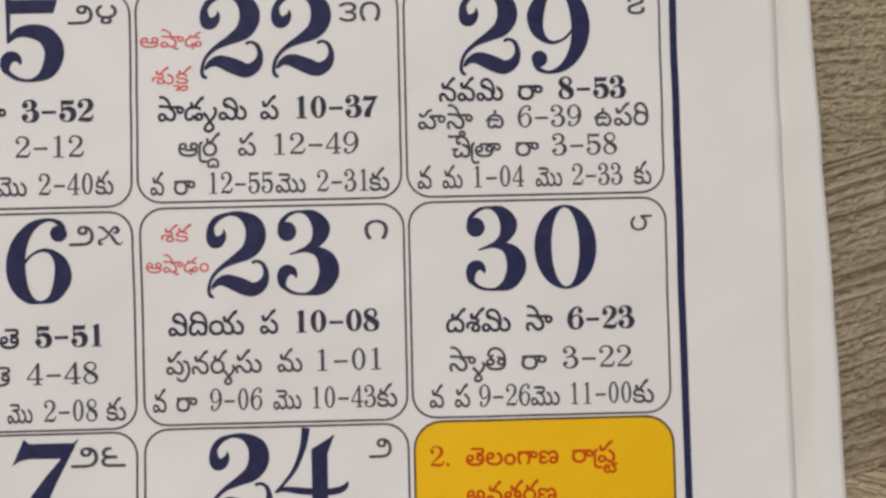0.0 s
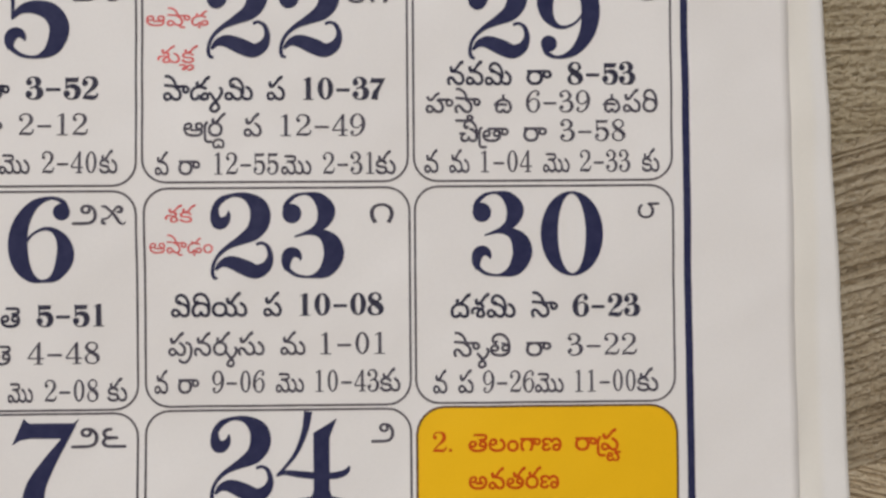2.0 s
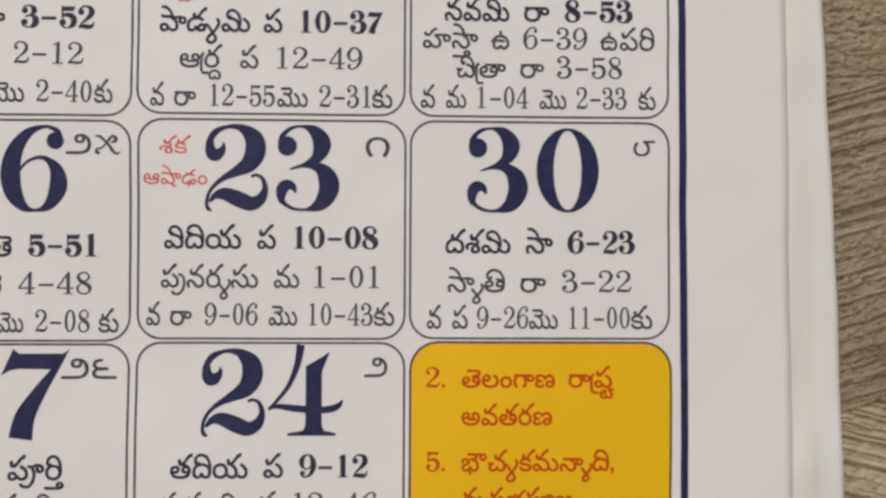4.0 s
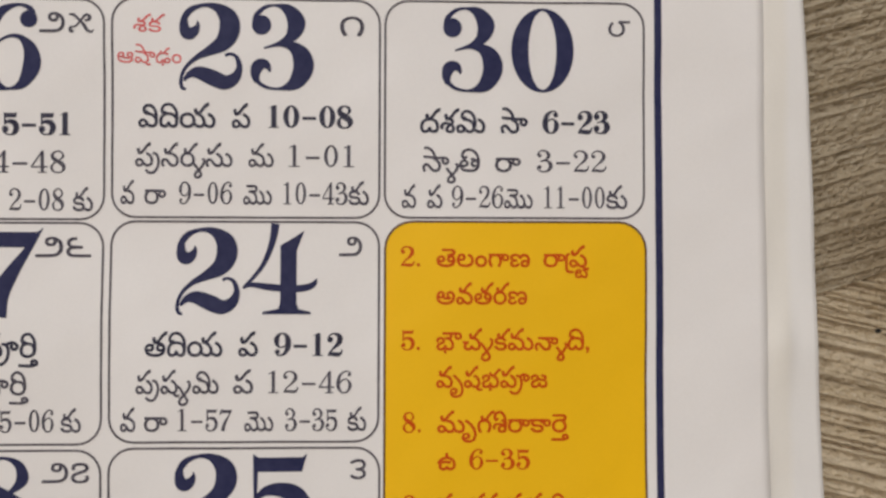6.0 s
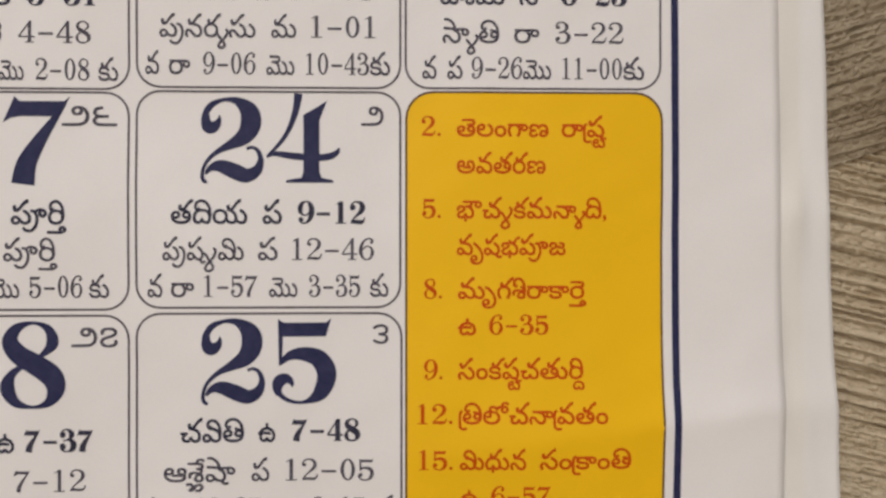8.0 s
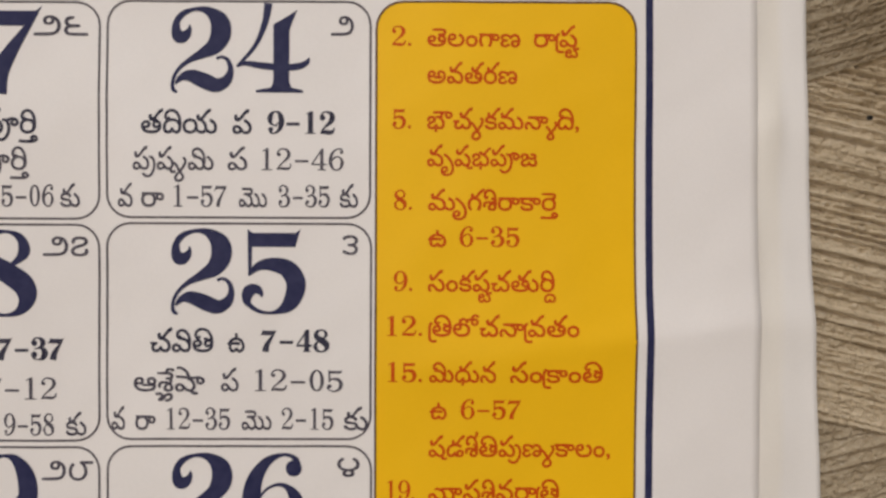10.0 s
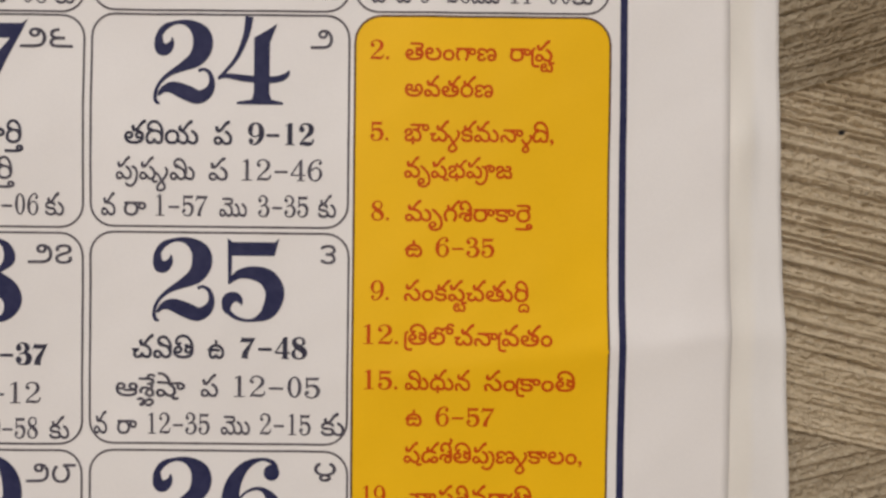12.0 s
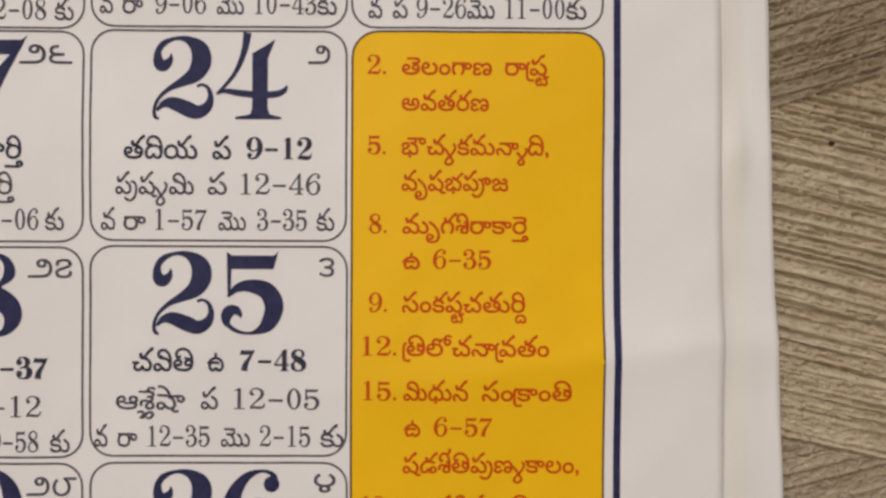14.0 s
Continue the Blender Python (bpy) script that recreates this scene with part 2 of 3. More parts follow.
# a small black pit in the floor's emboss
bm = bmesh.new()
rng = random.Random(5)
ring = [bm.verts.new((0.1299 + 0.00042 * (1 + 0.5 * rng.random()) * math.cos(a) * 1.15, -0.0181 + 0.00036 * (1 + 0.5 * rng.random()) * math.sin(a), -0.0003))
        for a in [i * math.tau / 14 for i in range(14)]]
low = bm.verts.new((0.1299, -0.0181, -0.0004))
for i in range(14):
    bm.faces.new((ring[i], ring[(i + 1) % 14], low))
part("floor_pit", bm, HOLE, floor, "small black pit in the wood grain")

# ---- the calendar: lengths below are in millimetres on the page ----
PAGE_Z = 2.6


def edge_x(y):
    return 108.85 - 0.0112 * y


OUTER_Y = (-200.0, -74.0, -52.0, -30.0, -6.0, 19.0, 41.0, 68.0, 150.0)
OUTER_X = (125.6, 120.3, 119.3, 118.5, 117.75, 116.8, 115.6, 114.5, 110.1)


def outer_x(y):
    return float(np.interp(y, OUTER_Y, OUTER_X)) + 0.10 * math.sin(y / 7.0) + 0.08 * math.sin(y / 17.0 + 1)


def smooth(a, b, v):
    u = min(1.0, max(0.0, (v - a) / (b - a)))
    return u * u * (3 - 2 * u)


def relief(x, y):
    """The front page's height above the floor: nearly flat, one soft cross fold, faint waves, the right margin sinking."""
    z = PAGE_Z
    d = y - (-54.6 + 0.13 * (x - 100))           # the fold, rising to the right
    w = smooth(20, 75, x)
    r = math.sqrt(d * d + 2.0)
    z += w * (1.1 + 0.22 * smooth(70, 105, x)) * math.exp((1.4 - r) / (8.0 if d < 0 else 7.0))
    z += 0.16 * math.sin(0.12 * y + 0.03 * x) * smooth(60, 104, x) + 0.06 * math.sin(0.07 * y - 0.06 * x)
    z += 0.055 * math.sin(0.33 * y + 0.10 * x) * smooth(55, 100, x) * smooth(0, 30, y) + 0.032 * math.sin(0.45 * y - 0.2 * x + 1) * smooth(-40, 40, y)
    z += 0.10 * math.sin(0.21 * x + 0.9 * math.sin(0.11 * y)) * math.sin(0.17 * y + 0.8 * math.sin(0.13 * x + 2))
    z += 0.055 * math.sin(0.47 * x - 0.23 * y + math.sin(0.19 * y)) * math.sin(0.29 * y + 1.3)
    z -= 0.35 * math.cos((y - 8.0) / 11.0) * (1 - smooth(-5, 40, x)) * smooth(-45, -15, y) * (1 - smooth(35, 60, y))
    z -= 0.14 * smooth(92, 109, x)
    return z


def lay(bm, lift):
    for v in bm.verts:
        v.co = Vector((v.co.x * MM, v.co.y * MM, (relief(v.co.x, v.co.y) + lift + v.co.z) * MM))


calendar = new("calendar")
tagged(calendar, "white paper wall calendar lying open on the wood-grain floor", "calendar")


def sheet(name, left, right, bottom, top, nx, ny, height, thick, mat, label):
    """A page with thickness: a grid that follows height(x, y), closed by its rim and a lower face."""
    bm = bmesh.new()
    rows = []
    for lower in (0, 1):
        grid = []
        for j in range(ny + 1):
            y = bottom + (top - bottom) * j / ny
            r = right(y)
            grid.append([bm.verts.new((x * MM, y * MM, (height(x, y) - lower * thick) * MM)) for x in [left + (r - left) * i / nx for i in range(nx + 1)]])
        rows.append(grid)
    a, b = rows
    for j in range(ny):
        for i in range(nx):
            bm.faces.new((a[j][i], a[j][i + 1], a[j + 1][i + 1], a[j + 1][i]))
            bm.faces.new((b[j][i], b[j + 1][i], b[j + 1][i + 1], b[j][i + 1]))
        bm.faces.new((a[j][nx], b[j][nx], b[j + 1][nx], a[j + 1][nx]))
        bm.faces.new((a[j + 1][0], b[j + 1][0], b[j][0], a[j][0]))
    for i in range(nx):
        bm.faces.new((a[0][i], b[0][i], b[0][i + 1], a[0][i + 1]))
        bm.faces.new((a[ny][i + 1], b[ny][i + 1], b[ny][i], a[ny][i]))
    ob = part(name, bm, mat, calendar, label)
    for f in ob.data.polygons:
        f.use_smooth = abs(f.normal.z) > 0.5
    return ob


# how the loose edge below buckles: places along it and how far each stretch leans towards the window
BUCKLE_Y = (-210.0, -80.0, -66.0, -50.0, -44.0, -40.0, -27.0, -20.4, -18.6, -13.0, -4.0, 2.0, 16.0, 30.0, 46.0, 54.0, 60.0, 70.0, 160.0)
BUCKLE_S = (0.0, 0.03, 0.085, 0.045, 0.02, -0.05, -0.085, -0.06, 0.13, 0.10, 0.035, -0.045, -0.065, -0.02, -0.03, 0.03, 0.07, 0.0, 0.0)
buckle_y = np.arange(-210.0, 160.1, 0.5)
buckle_z = -np.cumsum(np.interp(buckle_y, BUCKLE_Y, BUCKLE_S)) * 0.5 * 1.7
bell = np.exp(-(np.arange(-40.0, 40.1, 0.5) / 11.0) ** 2)
buckle_z -= np.convolve(np.pad(buckle_z, 80, mode="edge"), bell / bell.sum(), mode="valid")      # only the short waves stay


def under_relief(x, y, gap=0.086):
    e = edge_x(y)
    s = x - e
    z = relief(min(x, e), y) - gap - 0.24 * (1 - smooth(-30, 8, y))
    if s > -3:
        ridge = smooth(-0.6, 1.6, s) * (1 - 0.75 * smooth(3.0, 5.6, s - 0.25 * math.sin(y / 6.0)))
        z += ridge * float(np.interp(y, buckle_y, buckle_z))
    if s > 0:
        z -= 0.05 * s + 0.06 * smooth(3.4, 5.0, s) + 0.16 * smooth(3.5, 9.5, s)
        z += 0.10 * math.sin(0.31 * y + 0.7 * s) * smooth(4.0, 6.5, s) * (0.5 + 0.5 * math.sin(0.083 * y + 1.0))
        z += 0.05 * math.sin(1.1 * s + 0.05 * y)
    return max(z, 0.45)


sheet("front_page", -150.0, edge_x, -200.0, 150.0, 170, 560, relief, 0.08, PAPER, "white printed month page")
sheet("under_page", -150.0, outer_x, -200.3, 150.3, 300, 200, under_relief, 0.15, UNDER, "blank white edge of the pages underneath")
sheet("page_stack", -149.6, lambda y: edge_x(y) - 12.0, -199.6, 149.6, 2, 2, lambda x, y: 0.75, 0.72, UNDER, "stack of further calendar pages")


# ---- strokes and letters ----
def ribbon(bm, knots, z=0.0, sub=7, closed=False):
    """A flat stroke along a smooth line; knots are x, y and the stroke's width there."""
    n = len(knots)
    pts = []
    for i in range(n if closed else n - 1):
        k = [Vector(knots[(i + j) % n] if closed else knots[min(n - 1, max(0, i + j))]) for j in (-1, 0, 1, 2)]
        for s in range(sub):
            t = s / sub
            pts.append(0.5 * (2 * k[1] + (k[2] - k[0]) * t + (2 * k[0] - 5 * k[1] + 4 * k[2] - k[3]) * t * t + (3 * k[1] - k[0] - 3 * k[2] + k[3]) * t ** 3))
    if not closed:
        pts.append(Vector(knots[-1]))
    m = len(pts)
    rails = []
    for i, p in enumerate(pts):
        a, b = (pts[i - 1], pts[(i + 1) % m]) if closed else (pts[max(0, i - 1)], pts[min(m - 1, i + 1)])
        d = Vector((b.x - a.x, b.y - a.y)).normalized()
        h = max(0.004, p.z) / 2
        rails.append((bm.verts.new((p.x - d.y * h, p.y + d.x * h, z)), bm.verts.new((p.x + d.y * h, p.y - d.x * h, z))))
    for i in range(m if closed else m - 1):
        (a, b), (c, d) = rails[i], rails[(i + 1) % m]
        bm.faces.new((a, b, d, c))


def disc(bm, x, y, r, z=0.0, n=20):
    bm.faces.new([bm.verts.new((x + r * math.cos(i * math.tau / n), y + r * math.sin(i * math.tau / n), z)) for i in range(n)])


def poly(bm, pts, z=0.0):
    bm.faces.new([bm.verts.new((x, y, z)) for x, y in pts])


def hoop(bm, cx, cy, rx, ry, ix, iy, lean=0.0, z=0.0, n=40):
    """An oval ring, thick at its sides and thin above and below."""
    rails = []
    for i in range(n):
        a = i * math.tau / n
        rails.append((bm.verts.new((cx + rx * math.cos(a), cy + ry * math.sin(a), z)),
                      bm.verts.new((cx + ix * math.cos(a) + lean * math.sin(a), cy + iy * math.sin(a), z))))
    for i in range(n):
        (a, b), (c, d) = rails[i], rails[(i + 1) % n]
        bm.faces.new((a, c, d, b))


SIX = [(0.69, 0.82, 0.05), (0.645, 0.935, 0.06), (0.50, 0.985, 0.04), (0.305, 0.905, 0.11), (0.160, 0.70, 0.185), (0.112, 0.45, 0.225), (0.15, 0.22, 0.20),
       (0.26, 0.06, 0.11), (0.40, 0.018, 0.035), (0.55, 0.08, 0.12), (0.655, 0.28, 0.205), (0.64, 0.47, 0.16), (0.54, 0.60, 0.07), (0.42, 0.628, 0.04), (0.29, 0.57, 0.03), (0.20, 0.46, 0.03)]


def digit(bm, ch, heavy):
    """One old-style high-contrast numeral, one unit high; heavy is 1 for display size, less for text. Returns its width."""
    thin = 0.0 if heavy == 1 else 0.07

    def w(v):
        return max(thin, v * heavy)

    def line(knots, z=0.0):
        ribbon(bm, [(x, y, w(t)) for x, y, t in knots], z)

    if ch == "0":
        r = 0.37 if heavy >= 1 else 0.315
        hoop(bm, r, 0.5, r, 0.5, r - w(0.205), 0.5 - w(0.032))
        return 2 * r
    if ch == "1":
        s = w(0.2) / 2
        poly(bm, [(0.28 - s, 0.02), (0.28 + s, 0.02), (0.28 + s, 1.0), (0.26, 1.0), (0.06, 0.88), (0.06, 0.845), (0.28 - s, 0.89)])
        poly(bm, [(0.04, 0.0), (0.52, 0.0), (0.52, 0.05), (0.04, 0.05)], 0.002)
        return 0.56
    if ch == "2" and heavy != 1:
        line([(0.05, 0.70, 0.05), (0.07, 0.84, 0.06), (0.19, 0.955, 0.06), (0.34, 0.975, 0.07), (0.52, 0.90, 0.16), (0.585, 0.73, 0.215), (0.51, 0.55, 0.18),
              (0.32, 0.37, 0.10), (0.14, 0.19, 0.06), (0.06, 0.06, 0.06)])
        disc(bm, 0.125, 0.72, max(0.075, w(0.11)), 0.002)
        line([(0.03, 0.04, 0.07), (0.20, 0.085, 0.14), (0.40, 0.07, 0.17), (0.56, 0.08, 0.14), (0.655, 0.17, 0.07), (0.675, 0.28, 0.05)], 0.004)
        return 0.71
    if ch == "4" and heavy != 1:
        s = w(0.19) / 2
        line([(0.50, 0.97, 0.07), (0.27, 0.64, 0.06), (0.03, 0.285, 0.06)])
        poly(bm, [(0.01, 0.235), (0.72, 0.235), (0.72, 0.235 + max(0.06, w(0.08))), (0.01, 0.235 + max(0.06, w(0.08)))], 0.002)
        poly(bm, [(0.49 - s, 0.02), (0.49 + s, 0.02), (0.49 + s, 1.0), (0.47, 1.0), (0.49 - s, 0.93)], 0.004)
        poly(bm, [(0.30, 0.0), (0.68, 0.0), (0.68, 0.05), (0.30, 0.05)], 0.006)
        return 0.73
    if ch == "2":
        line([(0.045, 0.66, 0.045), (0.05, 0.78, 0.075), (0.13, 0.91, 0.075), (0.29, 0.975, 0.045), (0.45, 0.955, 0.10), (0.585, 0.84, 0.225), (0.61, 0.69, 0.25),
              (0.53, 0.545, 0.20), (0.37, 0.450, 0.115), (0.215, 0.37, 0.062), (0.10, 0.275, 0.045), (0.042, 0.18, 0.042), (0.024, 0.085, 0.045), (0.04, 0.022, 0.045), (0.085, 0.0, 0.03)])
        line([(0.225, 0.795, 0.012), (0.228, 0.745, 0.05), (0.200, 0.690, 0.10), (0.145, 0.650, 0.14), (0.090, 0.660, 0.145), (0.064, 0.735, 0.115), (0.075, 0.81, 0.07)], 0.002)
        line([(0.06, 0.10, 0.03), (0.135, 0.175, 0.085), (0.25, 0.192, 0.15), (0.42, 0.13, 0.185), (0.56, 0.082, 0.165), (0.68, 0.14, 0.125), (0.73, 0.255, 0.075),
              (0.70, 0.37, 0.05), (0.625, 0.415, 0.035), (0.56, 0.395, 0.04)], 0.004)
        return 0.76
    if ch == "3":
        line([(0.05, 0.74, 0.04), (0.075, 0.86, 0.06), (0.18, 0.96, 0.045), (0.32, 0.985, 0.035), (0.46, 0.93, 0.14), (0.55, 0.79, 0.215), (0.50, 0.64, 0.15),
              (0.39, 0.565, 0.06), (0.28, 0.52, 0.035), (0.17, 0.485, 0.02)])
        disc(bm, 0.14, 0.755, w(0.115), 0.002)
        line([(0.20, 0.495, 0.02), (0.36, 0.53, 0.05), (0.50, 0.51, 0.12), (0.605, 0.41, 0.22), (0.635, 0.26, 0.24), (0.54, 0.09, 0.17), (0.37, 0.018, 0.04), (0.19, 0.035, 0.04),
              (0.07, 0.13, 0.055), (0.045, 0.24, 0.04)], 0.004)
        if heavy == 1:
            line([(0.235, 0.205, 0.012), (0.232, 0.245, 0.050), (0.195, 0.290, 0.100), (0.140, 0.300, 0.130), (0.088, 0.265, 0.140), (0.067, 0.180, 0.110), (0.085, 0.090, 0.060)], 0.006)
        else:
            disc(bm, 0.14, 0.235, w(0.12), 0.006)
        return 0.76
    if ch == "4":
        line([(0.375, 1.05, 0.10), (0.335, 0.82, 0.075), (0.22, 0.55, 0.05), (0.01, 0.305, 0.035)])
        line([(0.0, 0.305, 0.03), (0.1, 0.34, 0.055), (0.3, 0.315, 0.08), (0.55, 0.295, 0.08), (0.74, 0.31, 0.08), (0.83, 0.355, 0.06), (0.86, 0.41, 0.02)], 0.002)
        s = w(0.19) / 2
        poly(bm, [(0.53 - s, 0.02), (0.53 + s, 0.02), (0.53 + s, 0.74), (0.715, 0.97), (0.60, 0.895), (0.53 - s, 0.80)], 0.004)
        poly(bm, [(0.23, 0.0), (0.79, 0.0), (0.79, 0.028), (0.65, 0.06), (0.53 + s, 0.13), (0.53 - s, 0.13), (0.41, 0.06), (0.23, 0.028)], 0.006)
        return 0.86
    if ch == "5":
        poly(bm, [(0.075, 1.0), (0.13, 0.955), (0.62, 0.955), (0.675, 1.005), (0.615, 0.96 - w(0.17)), (0.12, 0.96 - w(0.17))])
        poly(bm, [(0.075, 1.0), (0.135, 0.955), (0.12 + thin, 0.47), (0.085, 0.45)], 0.002)
        line([(0.09, 0.455, 0.03), (0.2, 0.56, 0.10), (0.36, 0.585, 0.16), (0.54, 0.52, 0.21), (0.625, 0.34, 0.22), (0.55, 0.12, 0.17), (0.38, 0.018, 0.045),
              (0.2, 0.035, 0.045), (0.07, 0.14, 0.06), (0.045, 0.25, 0.04)], 0.004)
        if heavy == 1:
            line([(0.235, 0.195, 0.012), (0.232, 0.235, 0.050), (0.195, 0.280, 0.100), (0.140, 0.292, 0.130), (0.088, 0.260, 0.140), (0.067, 0.180, 0.110), (0.085, 0.100, 0.060)], 0.006)
        else:
            disc(bm, 0.13, 0.255, w(0.12), 0.006)
        return 0.73
    if ch in "69":
        k = SIX if ch == "6" else [(0.77 - x, 1 - y, t) for x, y, t in SIX]
        line(k)
        if ch == "6":
            disc(bm, 0.622, 0.822, w(0.098), 0.002)
        else:
            disc(bm, 0.148, 0.178, w(0.098), 0.002)
        return 0.77
    if ch == "7":
        poly(bm, [(0.0, 0.70), (0.13, 1.0), (0.19, 0.945), (0.69, 0.945), (0.765, 1.0), (0.62, 0.94 - w(0.17)), (0.2, 0.945 - w(0.17)), (0.09, 0.755)])
        line([(0.70, 0.93, 0.05), (0.575, 0.73, 0.085), (0.42, 0.5, 0.15), (0.278, 0.24, 0.22), (0.238, 0.0, 0.262)], 0.002)
        return 0.77
    if ch == "8":
        ribbon(bm, [(x, y, w(t)) for x, y, t in (
            (0.37, 0.982, 0.036), (0.19, 0.92, 0.11), (0.115, 0.77, 0.18), (0.21, 0.62, 0.22), (0.40, 0.50, 0.24), (0.565, 0.37, 0.245), (0.61, 0.22, 0.2),
            (0.53, 0.07, 0.10), (0.36, 0.018, 0.036), (0.17, 0.075, 0.11), (0.085, 0.24, 0.16), (0.14, 0.40, 0.09), (0.30, 0.515, 0.045), (0.47, 0.62, 0.06),
            (0.575, 0.75, 0.13), (0.53, 0.91, 0.09))], 0.0, 7, True)
        return 0.72
    if ch == "-":
        t = max(0.11, 0.115 * heavy)
        poly(bm, [(0.0, 0.36), (0.63, 0.36), (0.63, 0.36 + t), (0.0, 0.36 + t)])
        return 0.63
    disc(bm, 0.11, 0.085, 0.085)
    return 0.24


FONT_GLYPHS = {}


def contours(ch):
    """A letter of the built-in font as sampled outlines: (outer, holes) groups and the letter's advance."""
    if ch in FONT_GLYPHS:
        return FONT_GLYPHS[ch]
    data = bpy.data.curves.new("letter", "FONT")
    data.body, data.size = ch + "A", 1.0
    ob = new("letter", data)
    bpy.context.view_layer.update()
    crv = ob.to_curve(bpy.context.evaluated_depsgraph_get())
    loops = []
    for sp in crv.splines:
        bp = list(sp.bezier_points)
        loop = []
        for i, p in enumerate(bp):
            q = bp[(i + 1) % len(bp)]
            a, b, c, d = p.co.xy, p.handle_right.xy, q.handle_left.xy, q.co.xy
            bend = abs((b - a).cross(d - a)) + abs((c - a).cross(d - a))
            n = 1 if bend < 1e-5 else 4
            for s in range(n):
                t = s / n
                loop.append(a * (1 - t) ** 3 + 3 * b * t * (1 - t) ** 2 + 3 * c * t * t * (1 - t) + d * t ** 3)
        loops.append(loop)
    ob.to_curve_clear()
    bpy.data.objects.remove(ob)
    bpy.data.curves.remove(data)
    ends = [min(v.x for v in l) for l in loops]
    tail = max(range(len(loops)), key=lambda i: ends[i])
    lats = [l for l in loops if min(v.x for v in l) >= ends[tail] - 0.75 and l in (loops[-1], loops[-2])]
    advance = min(min(v.x for v in l) for l in lats)
    loops = [l for l in loops if l not in lats]

    def area(l):
        return sum(l[i - 1].x * l[i].y - l[i].x * l[i - 1].y for i in range(len(l))) / 2

    def span(l):
        return min(v.x for v in l), max(v.x for v in l), min(v.y for v in l), max(v.y for v in l)

    sign = 1 if not loops or area(max(loops, key=lambda l: abs(area(l)))) > 0 else -1
    groups = [[l] for l in loops if area(l) * sign > 0]
    for l in loops:
        if area(l) * sign < 0:
            s = span(l)
            for g in groups:
                o = span(g[0])
                if o[0] <= s[0] and o[1] >= s[1] and o[2] <= s[2] and o[3] >= s[3]:
                    g.append(l)
                    break
    FONT_GLYPHS[ch] = ([(g, span(g[0])) for g in groups], advance, sign)
    return FONT_GLYPHS[ch]


ROWS_PER_EM = 100
TICKED = "పవరతదధసనకచషశగమయడ"


def spans(loops, y):
    """Where a level line runs inside the outlines: pairs of crossings with non-zero winding between."""
    hits = []
    for l in loops:
        for i in range(len(l)):
            a, b = l[i - 1], l[i]
            if (a.y <= y) != (b.y <= y):
                hits.append((a.x + (b.x - a.x) * (y - a.y) / (b.y - a.y), 1 if b.y > a.y else -1))
    hits.sort()
    out, wind, start = [], 0, 0.0
    for x, d in hits:
        if wind == 0:
            start = x
        wind += d
        if wind == 0 and x - start > 1e-5:
            out.append((start, x))
    return out


def glyph(bm, ch, dx, dy, sx, sy, fat, bare=False, z=0.0):
    """Fill a font letter at (dx, dy). fat widens its strokes; bare leaves out the tick above a consonant. Returns its advance."""
    groups, advance, sign = contours(ch)
    loops = []
    for g, s in groups:
        if bare and s[2] > 0.4:
            continue
        tick = s[2] > 0.4 and ch in TICKED
        for l in g:
            if tick:       # the stroke over a consonant is drawn long and steep
                l = [Vector((v.x + 0.25 * (v.y - s[2]), s[2] + 1.4 * (v.y - s[2]))) for v in l]
            out = []
            for i, v in enumerate(l):
                d = l[(i + 1) % len(l)] - l[i - 1]
                if d.length < 1e-9:
                    out.append(v)
                    continue
                d.normalize()
                out.append(Vector((v.x + d.y * fat * sign, v.y - d.x * fat * sign)))
            loops.append(out)
    if not loops:
        return advance * sx
    lo, hi = min(v.y for l in loops for v in l), max(v.y for l in loops for v in l)
    n = max(4, round((hi - lo) * ROWS_PER_EM))
    step = (hi - lo) / n
    levels = [spans(loops, lo + step * min(n - 0.02, max(0.02, k))) for k in range(n + 1)]
    for k in range(n):
        y0, y1 = lo + step * k, lo + step * (k + 1)
        a, b = levels[k], levels[k + 1]
        if len(a) != len(b) or any(p[0] > q[1] or q[0] > p[1] for p, q in zip(a, b)):
            a = b = spans(loops, (y0 + y1) / 2)
        for p, q in zip(a, b):
            bm.faces.new([bm.verts.new((dx + x * sx, dy + y * sy, z)) for x, y in ((p[0], y0), (p[1], y0), (q[1], y1), (q[0], y1))])
    return advance * sx


VOWELS = "ాిీుూృెేొోౌ"
HALANT = "్"


